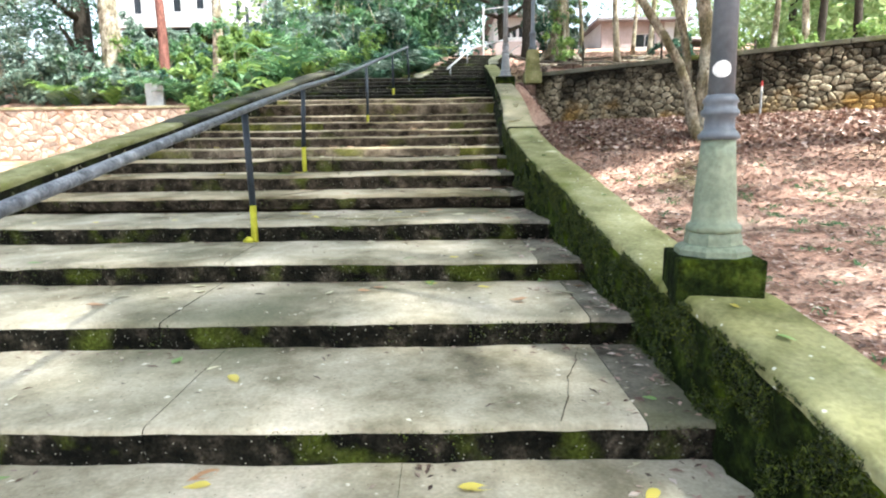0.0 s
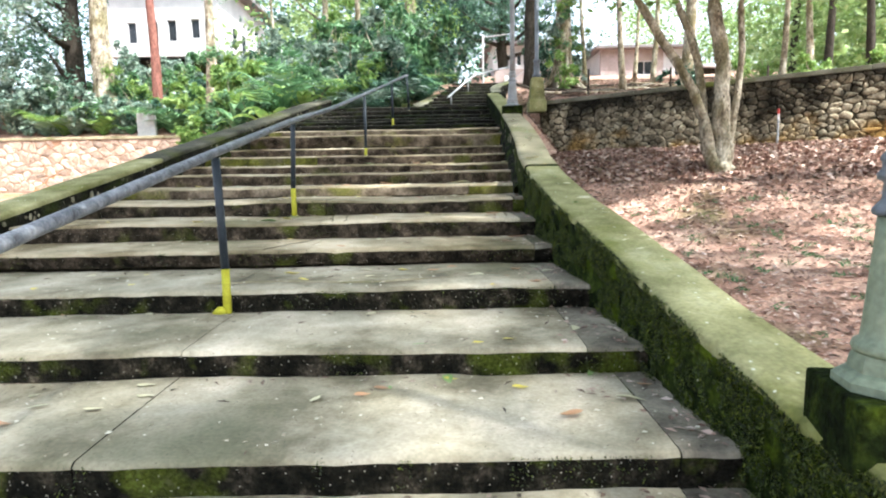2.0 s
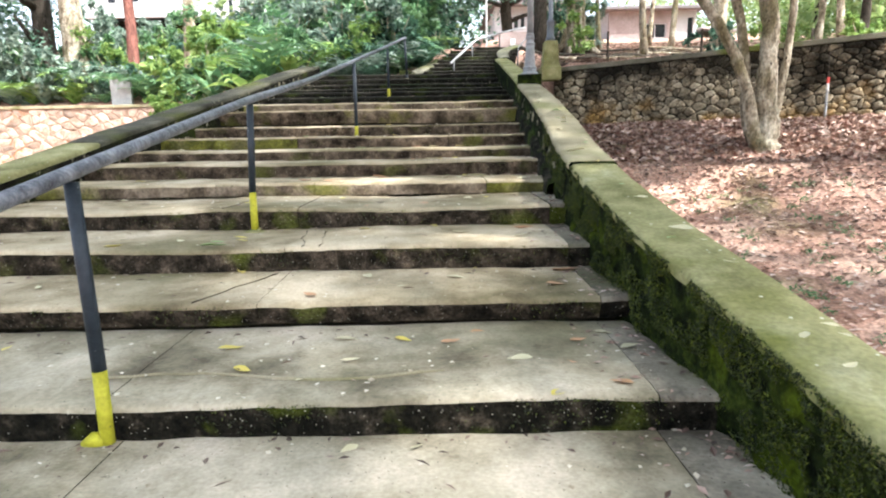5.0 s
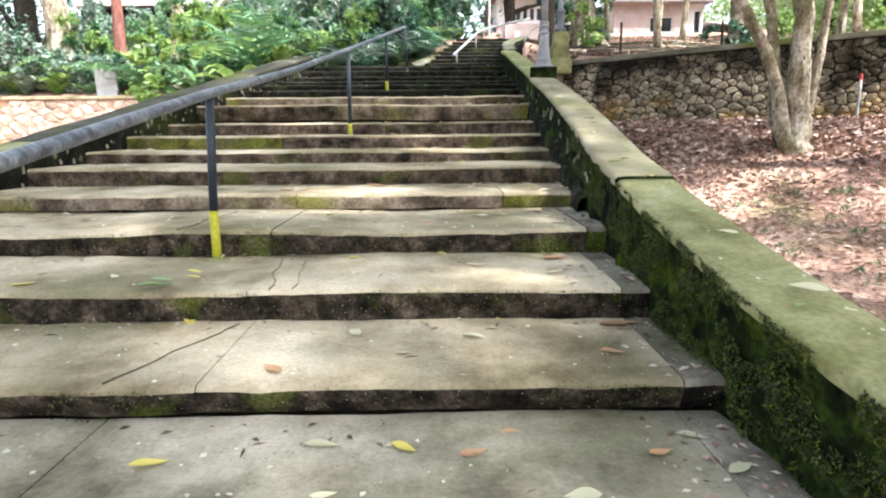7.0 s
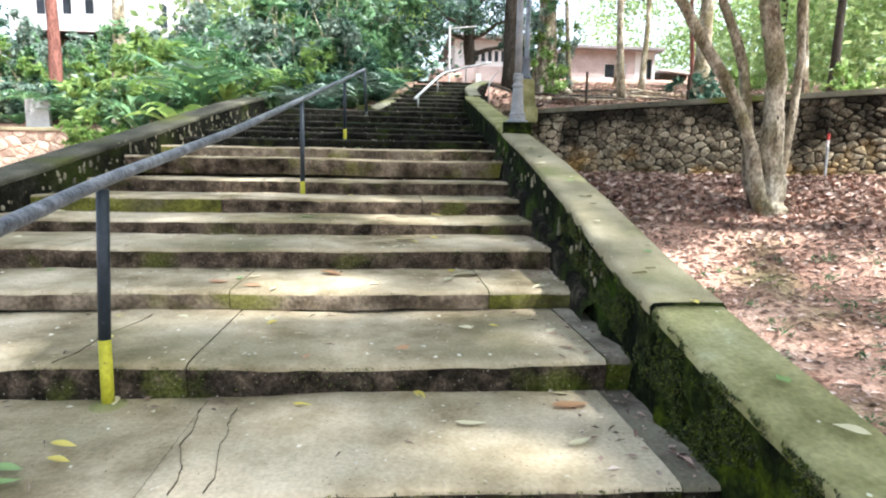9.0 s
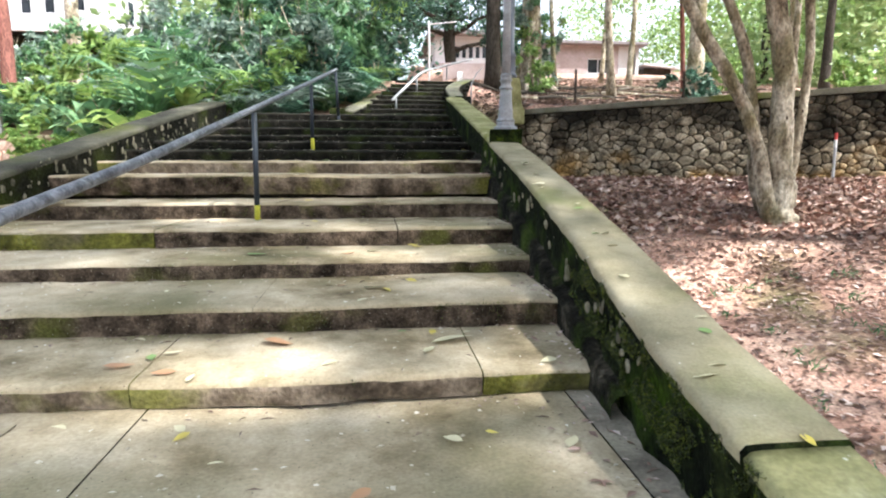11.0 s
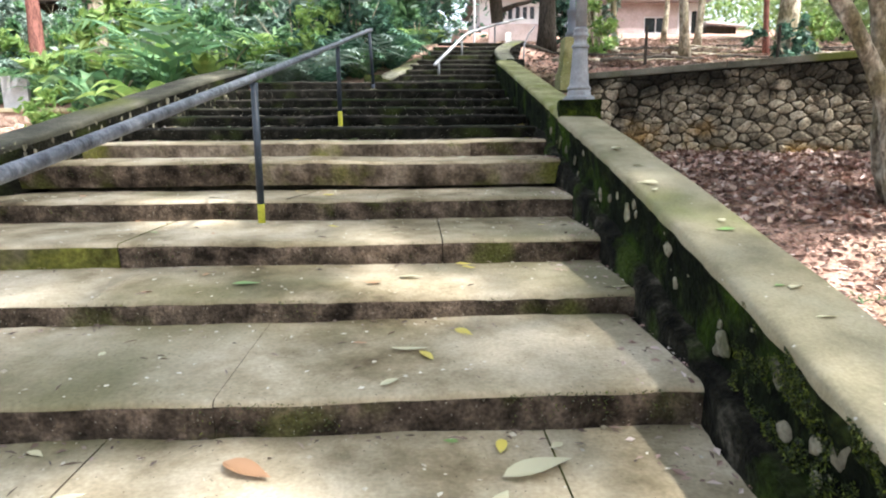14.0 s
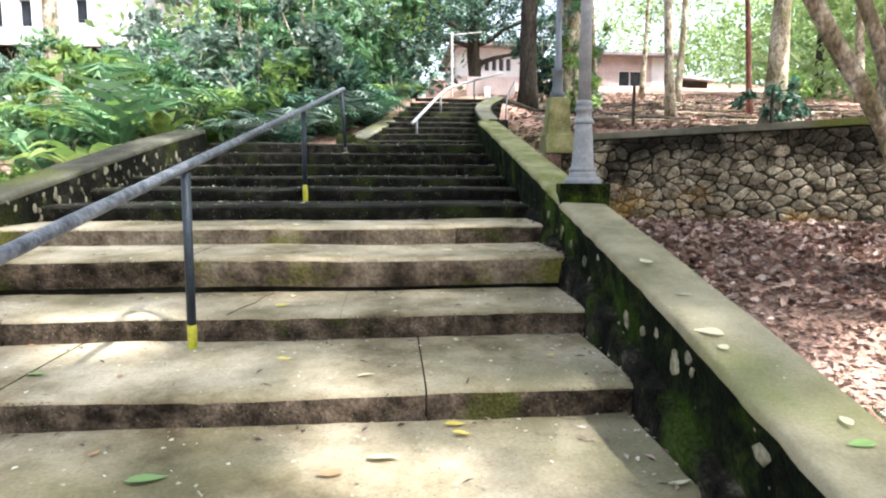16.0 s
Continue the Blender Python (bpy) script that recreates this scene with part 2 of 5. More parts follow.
# Lighter than the posts' paint: the sky's gleam on the rail is put in.
RAIL = material("worn_sky_gleam_paint", [(0.36, (0.045, 0.05, 0.06)), (0.50, (0.12, 0.13, 0.15)), (0.62, (0.21, 0.225, 0.25)), (0.75, (0.34, 0.35, 0.365))], 14, 9, 0.34, 0.35, 60, spots=((0.02, 0.02, 0.025), 34, 0.10))
PIPE = material("dark_blue_grey_paint", [(0.3, (0.011, 0.017, 0.024)), (0.7, (0.026, 0.036, 0.048))], 12, 6, 0.5, 0.15, 60, spots=((0.25, 0.25, 0.24), 24, 0.06))
PIPE_PALE = material("worn_grey_paint", [(0.3, (0.10, 0.11, 0.115)), (0.7, (0.2, 0.21, 0.215))], 12, 6, 0.4, 0.15, 60)
YELLOW = material("yellow_paint", [(0.3, (0.27, 0.265, 0.015)), (0.7, (0.46, 0.44, 0.03))], 14, 6, 0.6, 0.2, 60, spots=((0.16, 0.15, 0.03), 20, 0.1))
LAMPGREEN = material("grey_green_iron", [(0.3, (0.13, 0.16, 0.11)), (0.55, (0.19, 0.225, 0.155)), (0.8, (0.25, 0.275, 0.20))], 5, 8, 0.55, 0.2, 40)
LAMPGREY = material("blue_grey_iron", [(0.3, (0.085, 0.10, 0.12)), (0.7, (0.14, 0.155, 0.175))], 6, 8, 0.45, 0.15, 40)
LAMPPALE = material("pale_grey_iron", [(0.3, (0.26, 0.275, 0.28)), (0.7, (0.38, 0.395, 0.40))], 6, 8, 0.5, 0.15, 40)
LAMPMID = material("mid_grey_iron", [(0.3, (0.15, 0.165, 0.175)), (0.7, (0.25, 0.265, 0.28))], 6, 8, 0.45, 0.15, 40)
WHITE = material("white_sticker", [(0.3, (0.62, 0.62, 0.60)), (0.7, (0.8, 0.8, 0.78))], 20)
PLASTER = material("white_plaster", [(0.3, (0.36, 0.36, 0.37)), (0.55, (0.47, 0.47, 0.47)), (0.8, (0.55, 0.55, 0.54))], 0.7, 8, 0.9, 0.1, 20)
BRICKPALE = material("pale_brick_wall", [(0.3, (0.25, 0.20, 0.19)), (0.7, (0.38, 0.32, 0.31))], 1.2, 8, 0.9, 0.2, 20)
ROOF = material("grey_roof", [(0.3, (0.12, 0.11, 0.11)), (0.7, (0.22, 0.2, 0.2))], 1.5)
GLASS = material("dark_window", [(0.3, (0.012, 0.014, 0.018)), (0.7, (0.03, 0.034, 0.04))], 2, 3, 0.15, 0.0)
FRAME = material("painted_frame", [(0.3, (0.35, 0.35, 0.36)), (0.7, (0.5, 0.5, 0.5))], 3)
BARK = material("grey_bark", [(0.34, (0.06, 0.045, 0.032)), (0.44, (0.20, 0.17, 0.12)), (0.56, (0.36, 0.325, 0.25)), (0.72, (0.52, 0.49, 0.40))], 5.0, 13, 0.95, 1.0, 26, stretch=(1, 1, 0.55), second=((0.13, 0.115, 0.06), 2.6, 0.50, 0.62), spots=((0.045, 0.03, 0.02), 6, 0.13), blend=0.8)
BARK_RED = material("red_bark", [(0.3, (0.10, 0.045, 0.035)), (0.6, (0.22, 0.10, 0.08)), (0.8, (0.32, 0.19, 0.155))], 6, 9, 0.9, 0.7, 30, stretch=(1, 1, 0.25))
BARK_DARK = material("dark_bark", [(0.3, (0.025, 0.022, 0.018)), (0.6, (0.06, 0.052, 0.042)), (0.8, (0.12, 0.11, 0.085))], 6, 9, 0.95, 0.8, 30, stretch=(1, 1, 0.3))
LEAF = leaf_material("mid_green_leaves", [(0.0, (0.03, 0.085, 0.04)), (0.5, (0.09, 0.195, 0.085)), (1.0, (0.19, 0.32, 0.15))])
LEAF_DARK = leaf_material("dark_green_leaves", [(0.0, (0.014, 0.04, 0.027)), (0.6, (0.045, 0.11, 0.07)), (1.0, (0.11, 0.215, 0.14))], 0.3)
LEAF_LIGHT = leaf_material("yellow_green_leaves", [(0.0, (0.08, 0.15, 0.035)), (0.5, (0.16, 0.27, 0.065)), (1.0, (0.27, 0.38, 0.11))], 0.45)
LEAF_BLUE = leaf_material("silvery_green_leaves", [(0.0, (0.06, 0.11, 0.08)), (0.5, (0.16, 0.23, 0.18)), (1.0, (0.32, 0.40, 0.33))], 0.3)
MOSS_TUFT = leaf_material("moss_tufts", [(0.0, (0.007, 0.012, 0.002)), (0.5, (0.026, 0.040, 0.004)), (0.85, (0.075, 0.10, 0.007)), (1.0, (0.13, 0.155, 0.010))], 0.2)
# Sunlight and distant haze are put into these leaf colours.
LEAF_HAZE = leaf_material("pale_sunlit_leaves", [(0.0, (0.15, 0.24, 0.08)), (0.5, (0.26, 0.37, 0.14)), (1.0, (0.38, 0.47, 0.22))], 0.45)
RED = material("red_paint", [(0.3, (0.42, 0.05, 0.04)), (0.7, (0.55, 0.09, 0.07))], 12, 6, 0.5, 0.1, 40)
LITTER = leaf_material("dry_brown_leaves", [(0.0, (0.07, 0.04, 0.03)), (0.3, (0.22, 0.135, 0.10)), (0.7, (0.42, 0.29, 0.235)), (1.0, (0.62, 0.52, 0.45))], 0.1)
LITTER_DARK = leaf_material("dark_dry_leaves", [(0.0, (0.055, 0.036, 0.027)), (0.5, (0.16, 0.11, 0.082)), (1.0, (0.34, 0.26, 0.205))], 0.1)
LITTER_RED = leaf_material("reddish_dry_leaves", [(0.0, (0.06, 0.025, 0.016)), (0.4, (0.17, 0.075, 0.05)), (0.8, (0.34, 0.215, 0.155)), (1.0, (0.54, 0.42, 0.33))], 0.1)
PETAL = leaf_material("pale_petals", [(0.0, (0.30, 0.25, 0.165)), (0.5, (0.52, 0.47, 0.36)), (1.0, (0.70, 0.65, 0.53))], 0.15)
LEAF_YELLOW = leaf_material("fallen_yellow_leaf", [(0.0, (0.55, 0.45, 0.07)), (1.0, (0.62, 0.52, 0.12))], 0.1)
LEAF_PALE = leaf_material("fallen_pale_leaf", [(0.0, (0.50, 0.47, 0.26)), (1.0, (0.62, 0.58, 0.40))], 0.1)
LEAF_BROWN = leaf_material("fallen_brown_leaf", [(0.0, (0.38, 0.20, 0.09)), (1.0, (0.46, 0.27, 0.15))], 0.1)
LEAF_GREEN = leaf_material("fallen_green_leaf", [(0.0, (0.16, 0.28, 0.08)), (1.0, (0.24, 0.36, 0.12))], 0.1)


# ---- helpers of this scene ----
def part(name, bm, mat, parent=None, label="", smooth=False):
    """Links a bmesh as one mesh object, under a thing or a part."""
    me = bpy.data.meshes.new(name)
    bm.to_mesh(me)
    bm.free()
    for m in (mat if isinstance(mat, (list, tuple)) else [mat]):
        me.materials.append(m)
    if smooth:
        me.shade_smooth()
    ob = new(name, me)
    ob.parent = parent
    if label:
        ob["label"] = label
    return ob


def empty(name, at=(0, 0, 0), turn=0.0):
    ob = new(name)
    ob.matrix_world = pose(*at, 0, 0, turn)
    return ob


def box(bm, x0, x1, y0, y1, z0, z1, bevel=0.0):
    got = bmesh.ops.create_cube(bm, size=1.0, matrix=Matrix.Translation(((x0 + x1) / 2, (y0 + y1) / 2, (z0 + z1) / 2)) @ Matrix.Diagonal((x1 - x0, y1 - y0, z1 - z0, 1)))
    if bevel:
        edges = {e for v in got["verts"] for e in v.link_edges}
        bmesh.ops.bevel(bm, geom=list(edges), offset=bevel, segments=2, affect="EDGES", profile=0.5)
    return bm


def tube(bm, points, radii, sides=10, wobble=0.0, seed=0.0):
    """A tapered tube along points."""
    pts = [Vector(p) for p in points]
    rings = []
    for i, p in enumerate(pts):
        d = (pts[min(i + 1, len(pts) - 1)] - pts[max(i - 1, 0)]).normalized()
        side = d.cross(Vector((0.13, 1, 0.21))).normalized()
        up = side.cross(d)
        ring = []
        for k in range(sides):
            a = 2 * math.pi * k / sides
            r = radii[i] * (1 + wobble * noise.noise(Vector((math.cos(a) * 1.3 + seed, math.sin(a) * 1.3, i * 0.45 + seed))))
            ring.append(bm.verts.new(p + (side * math.cos(a) + up * math.sin(a)) * r))
        rings.append(ring)
    for a, b in zip(rings, rings[1:]):
        for k in range(sides):
            bm.faces.new((a[k], a[(k + 1) % sides], b[(k + 1) % sides], b[k]))
    bm.faces.new(rings[0][::-1])
    bm.faces.new(rings[-1])
    return bm


def lathe(bm, profile, sides=16, centre=(0, 0)):
    """A turned shape from (radius, height) pairs."""
    rings = [[bm.verts.new((centre[0] + r * math.cos(2 * math.pi * (k + 0.5) / sides), centre[1] + r * math.sin(2 * math.pi * (k + 0.5) / sides), z)) for k in range(sides)] for r, z in profile]
    for a, b in zip(rings, rings[1:]):
        for k in range(sides):
            bm.faces.new((a[k], a[(k + 1) % sides], b[(k + 1) % sides], b[k]))
    bm.faces.new(rings[0][::-1])
    bm.faces.new(rings[-1])
    return bm


def leaf_mesh(name, centres, sizes, rng, mat, droop=0.3, slim=0.42, flat=0.0):
    """Many folded leaves at the centres, as one mesh."""
    c = np.asarray(centres, float)
    n = len(c)
    d = rng.normal(size=(n, 3))
    d[:, 2] = d[:, 2] * (1 - flat) * 0.7 - droop
    d /= np.linalg.norm(d, axis=1)[:, None]
    s = rng.normal(size=(n, 3))
    s[:, 2] *= 1 - flat
    s = np.cross(d, s if flat < 0.5 else np.array([0, 0, 1.0]) + 0.25 * s)
    s /= np.linalg.norm(s, axis=1)[:, None] + 1e-9
    u = np.cross(s, d)
    L = np.broadcast_to(np.asarray(sizes, float), (n,))[:, None]
    v = np.stack([c - d * L * 0.5, c + s * L * slim * 0.5 + u * L * 0.08, c + d * L * 0.5, c - s * L * slim * 0.5 + u * L * 0.08], 1).reshape(-1, 3)
    i = np.arange(n)[:, None] * 4
    f = np.concatenate([i + [0, 1, 2], i + [0, 2, 3]], 0)
    me = bpy.data.meshes.new(name)
    me.from_pydata(v.tolist(), [], f.tolist())
    me.materials.append(mat)
    return me


def nz(x, y=0.0, z=0.0):
    return noise.noise(Vector((x, y, z)))


# ---- plan ----
# each step: its nose's distance ahead, and its height there
NOSES = [(-2.6, -0.62), (-1.8, -0.47), (-1.0, -0.31), (-0.2, -0.15), (0.55, 0.01), (1.3, 0.165), (2.03, 0.33), (2.88, 0.485), (3.73, 0.635), (4.55, 0.79), (5.4, 0.945), (6.13, 1.11), (6.95, 1.27),
         (7.92, 1.41), (8.68, 1.57), (9.55, 1.705), (10.26, 1.865), (11.14, 2.03), (11.78, 2.29), (12.55, 2.45), (13.2, 2.60), (13.9, 2.745), (14.65, 2.875), (15.4, 3.03), (16.1, 3.21), (16.8, 3.39)]
LEFT_X = -3.9


def left_in(y):
    """Inner face of the stair's left wall, which draws in towards the landing."""
    return float(np.interp(y, [6, 9.5, 11, 12.5, 14, 15.4, 16.5], [-3.9, -3.83, -3.68, -3.4, -3.22, -3.03, -2.85]))


def slope(y):
    """The line over the noses."""
    return 0.485 + 0.207 * (y - 2.88)


def inner(y):
    """Inner face of the stair's right wall."""
    return float(np.interp(y, [0, 1.4, 1.9, 2.25, 2.75, 3.4, 4.4, 5.3, 6.3, 7.3, 8.6, 10, 11.7, 13, 17], [1.06, 1.03, 0.99, 0.94, 0.95, 0.88, 0.83, 0.74, 0.71, 0.74, 0.86, 0.95, 1.04, 1.10, 1.22]))


def wall_y(x):
    """Line of the tall rubble wall on the right."""
    return 18.6 - 0.53 * (x - 1.6)


def height(x, y):
    """The ground."""
    d = wall_y(x) - y
    bumps = 0.05 * nz(x * 0.7, y * 0.7) + 0.03 * nz(x * 2.1, y * 2.1, 3)
    low = float(np.interp(d, [-0.2, 0, 1.65, 2.4, 3.9, 5.1, 6.8, 12, 18, 30, 60], [2.25, 2.2, 1.82, 1.61, 1.04, 0.68, 0.33, -0.35, -0.8, -1.4, -2.2]))
    right = low if d > -0.33 else 3.55 + 0.187 * max(0.0, y - 17.0)
    mid = slope(y) - 0.55 if y < 17.0 else float(np.interp(y, [17, 18.4, 22, 30, 45, 70], [3.3, 3.3, 4.72, 5.9, 7.8, 9.5]))
    left = float(np.interp(y, [-30, 4, 14, 24.38], [-2, -0.4, 0.4, 1.25])) if y < 24.6 else float(np.interp(y, [24.4, 38, 60], [3.3, 7.4, 9.5]))
    if x > 1.3:
        h = right if (y < 17.6 or x > 3.2) else mid + (right - mid) * min(1, max(0, (x - 2.3) / 0.9))
    elif x > LEFT_X - 0.25:
        h = mid
    elif y < 16:
        h = left
    else:
        k = min(1.0, max(0.0, (LEFT_X - 0.25 - x) / 5.0))
        k = k * k * (3 - 2 * k)
        h = mid * (1 - k) + left * k
    if y > 60:
        h = 9.5 + (y - 60) * 0.02
    return h + bumps


# ---- ground ----
def build_ground():
    xs = np.concatenate([[-900, -400, -180, -90, -55, -40], np.arange(-32, -5, 0.5), np.arange(-5, 10, 0.2), np.arange(10, 26, 0.5), [32, 40, 55, 90, 180, 400, 900]])
    ys = np.concatenate([[-900, -400, -150, -60, -30, -15], np.arange(-8, 20, 0.2), np.arange(20, 46, 0.5), [50, 55, 60, 75, 100, 180, 400, 900]])
    verts = [(x, y, height(x, y)) for y in ys for x in xs]
    nx = len(xs)
    faces = [(j * nx + i, j * nx + i + 1, (j + 1) * nx + i + 1, (j + 1) * nx + i) for j in range(len(ys) - 1) for i in range(nx - 1)]
    me = bpy.data.meshes.new("ground")
    me.from_pydata(verts, [], faces)
    me.materials.append(EARTH)
    me.shade_smooth()
    tagged(new("ground", me), "reddish earth bank covered with dry fallen leaves", "ground", kind="structure")


build_ground()


# ---- staircase ----
def step_slab(x0, x1, y0, y1, z, depth, seed, pale, parent, mats=None, under=0.0):
    """One stone slab of a step: tread, worn nose and riser, all uneven."""
    n = max(2, int((x1 - x0) / 0.07))
    bm = bmesh.new()
    rows = []
    for i in range(n + 1):
        x = x0 + (x1 - x0) * i / n
        w = 0.024 * nz(x * 0.9, seed) + 0.012 * nz(x * 5, seed) + 0.005 * nz(x * 13, seed)
        s = 0.016 * nz(x * 0.9, seed, 5) + 0.007 * nz(x * 5, seed, 7)
        chip = 0.03 * max(0.0, nz(x * 7, seed, 11) - 0.28)
        yy, zz = y0 + w, z + s
        b = 0.02 * nz(x * 2.5, seed, 17) + under
        prof = [(yy + 0.012 + b, zz - depth), (yy + 0.006 + b * 0.6, zz - depth * 0.72), (yy + 0.004 * nz(x * 8, seed, 2), zz - depth * 0.35), (yy + chip, zz - 0.022 - chip), (yy + 0.005 + chip, zz - 0.008 - chip * 0.5),
                (yy + 0.02 + chip, zz), (yy + 0.12, zz + 0.004 + 0.004 * nz(x * 3, seed, 4)), (yy + (y1 - y0) * 0.5, zz + 0.010 + 0.005 * nz(x * 2, seed, 6)), (y1, zz + 0.016)]
        rows.append([bm.verts.new((x, py, pz)) for py, pz in prof])
    for a, b in zip(rows, rows[1:]):
        for k in range(len(a) - 1):
            f = bm.faces.new((a[k], b[k], b[k + 1], a[k + 1]))
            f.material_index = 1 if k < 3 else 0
    for r, flip in ((rows[0], False), (rows[-1], True)):
        end = [bm.verts.new(v.co) for v in r] + [bm.verts.new((r[0].co.x, y1, z - depth))]
        f = bm.faces.new(end if flip else end[::-1])
        f.material_index = 1
    bm.normal_update()
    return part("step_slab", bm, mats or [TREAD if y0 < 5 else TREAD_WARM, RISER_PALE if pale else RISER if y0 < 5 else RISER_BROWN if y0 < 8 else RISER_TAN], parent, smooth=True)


# where narrow slabs along the wall begin, step by step
SIDE_JOINT = {6: 0.74, 7: 0.735, 8: 0.60, 9: 0.60, 10: 0.61, 11: 0.595, 12: 0.63}


def build_stairs():
    stair = tagged(empty("staircase", (0, 0, 0)), "wide outdoor flight of worn concrete steps with algae and moss", "stairs", kind="structure")
    rng = random.Random(4)
    for i, (y0, z) in enumerate(NOSES):
        last = i == len(NOSES) - 1
        y1 = (NOSES[i + 1][0] + 0.06) if not last else 18.56
        depth = z - NOSES[i - 1][1] + 0.004 - {18: 0.058, 10: 0.042, 13: 0.03, 8: 0.02}.get(i, 0.0) if i else 0.2
        right = inner(y0) + (0.08 if i < 14 else -0.035)
        cuts = [left_in(y0) - 0.05]
        if i == 13:
            cuts += [-1.345, 0.225]
        elif i in SIDE_JOINT:
            cuts += [{11: -1.18, 12: -1.275}.get(i, -1.9 + rng.uniform(-0.5, 0.8)), SIDE_JOINT[i] - 0.005]
        elif i == 16:
            cuts += [-2.02, rng.uniform(-0.2, 0.3)]
        else:
            x = left_in(y0) + rng.uniform(1.0, 2.0)
            while x < right - 0.6:
                cuts.append(x)
                x += rng.uniform(1.7, 2.6)
        cuts.append(right)
        # Slabs whose pale tone is part concrete, part sunlight put into the colour.
        pale = {13: (0, 1), 18: (1, 2), 19: (0, 1)}.get(i, ())
        green = {13: (2,), 16: (0,)}.get(i, ())
        gap = {16: 0.004, 13: 0.003, 12: 0.003}.get(i, 0.002 if i in SIDE_JOINT else 0.0008)
        for k, (a, b) in enumerate(zip(cuts, cuts[1:])):
            # Steps from the twentieth on take the copies with shade in their colour.
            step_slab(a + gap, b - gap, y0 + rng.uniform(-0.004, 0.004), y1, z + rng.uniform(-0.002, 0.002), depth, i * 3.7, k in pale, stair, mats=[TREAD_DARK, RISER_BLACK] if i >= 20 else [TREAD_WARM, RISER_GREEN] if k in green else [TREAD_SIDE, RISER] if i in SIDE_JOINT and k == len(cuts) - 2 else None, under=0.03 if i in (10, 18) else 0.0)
    bm = bmesh.new()
    prev = None
    for y0, z in NOSES + [(18.7, 3.39)]:
        zz = z
        if prev:
            box(bm, left_in(y0), 1.0 if y0 < 9 else 1.15, prev[0] + 0.18, y0 + 0.18, prev[1] - 0.5, prev[1] - 0.04)
        prev = (y0, zz)
    part("stair_core", bm, JOINT, stair)
    # cracks that run back from the noses, and along the wall
    for k, (x, i, lean, reach) in enumerate([(-1.08, 11, -0.1, 0.85), (-1.85, 12, 0.1, 0.9), (-1.2, 17, 0.16, 1.0), (0.42, 6, 0.25, 1.0), (-1.48, 10, 0.27, 0.97), (-0.97, 11, -0.06, 0.85)]):
        y0, z = NOSES[i]
        y1 = y0 + (NOSES[i + 1][0] - y0) * reach
        n = 16
        bm = bmesh.new()
        rows = []
        for j in range(n + 1):
            t = j / n
            y = y0 + 0.025 + (y1 - y0 - 0.03) * t
            cx = x + lean * t + 0.035 * nz(t * 3, k) + 0.012 * nz(t * 13, k, 2)
            w = (0.0006 + 0.0014 * abs(nz(t * 7, k, 5))) * (1.2 - 0.6 * t)
            zz = z + 0.016 * nz(cx * 0.9, i * 3.7, 5) + 0.007 * nz(cx * 5, i * 3.7, 7) + 0.009 + 0.012 * t
            rows.append([bm.verts.new(v) for v in ((cx - w, y, zz - 0.008), (cx - w * 0.8, y, zz), (cx + w * 0.8, y, zz), (cx + w, y, zz - 0.008))])
        for a, b in zip(rows, rows[1:]):
            for q in range(3):
                bm.faces.new((a[q], a[q + 1], b[q + 1], b[q]))
        part("crack", bm, CRACK, stair, "dark dirt-filled crack")
    line = [(-1.7 + 0.1 * k, 4.80 + 0.05 * math.sin(k * 0.45) + 0.02 * nz(k * 0.7, 3), 0.0) for k in range(16)]
    bm = bmesh.new()
    tube(bm, [(x, y, 0.79 + 0.016 * nz(x * 0.9, 9 * 3.7, 5) + 0.007 * nz(x * 5, 9 * 3.7, 7) + 0.011) for x, y, _ in line], [0.003] + [0.0075 + 0.003 * nz(k, 8) for k in range(14)] + [0.003], 6)
    part("mended_crack", bm, CAP_PALE, stair, "pale mended crack")


build_stairs()


# ---- walls of the stair ----
def sweep_wall(name, ys, xin, xout, top, bottom, mats, seed, parent=None, label="", lip=0.0, rough=0.018):
    """A low wall along the stair with a coping: inner face, rounded top, outer face."""
    bm = bmesh.new()
    rows = []
    for y in ys:
        a, b, t, lo = xin(y), xout(y), top(y), bottom(y)
        s = 1 if b > a else -1
        w = 0.010 * nz(y * 1.5, seed)
        prof = [(a + s * 0.03, lo)]
        for k in range(1, 8):
            zz = lo + (t - 0.07 - lo) * k / 8
            prof.append((a + s * (0.016 + rough * 1.5 * nz(y * 4, zz * 6, seed) + rough * nz(y * 11, zz * 11, seed + 3)), zz))
        prof += [(a + s * (0.006 - lip + 0.012 * nz(y * 7, 1, seed)), t - 0.055), (a + s * (-lip + 0.008 * nz(y * 5, 2, seed)), t - 0.02), (a + s * (0.018 - lip), t + w - 0.003), (a + s * (0.05), t + w),
                 ((a + b) / 2 + s * 0.05, t + w + 0.006 * nz(y * 3, 5, seed)), (b - s * 0.02, t + w - 0.002), (b + s * 0.004 * nz(y * 4, 8, seed), t - 0.025), (b, t - 0.2), (b, lo)]
        rows.append([bm.verts.new((x, y, z)) for x, z in prof])
    m = len(rows[0])
    for p, q in zip(rows, rows[1:]):
        for k in range(m - 1):
            f = bm.faces.new((p[k], p[k + 1], q[k + 1], q[k]))
            f.material_index = 1 if 8 <= k <= 13 else 0
    bm.faces.new(rows[0][::-1])
    bm.faces.new(rows[-1])
    bmesh.ops.recalc_face_normals(bm, faces=bm.faces)
    return part(name, bm, mats, parent, label, smooth=True)


def span(a, b, d=0.06):
    n = int((b - a) / d)
    return [a + (b - a) * i / n for i in range(n + 1)]


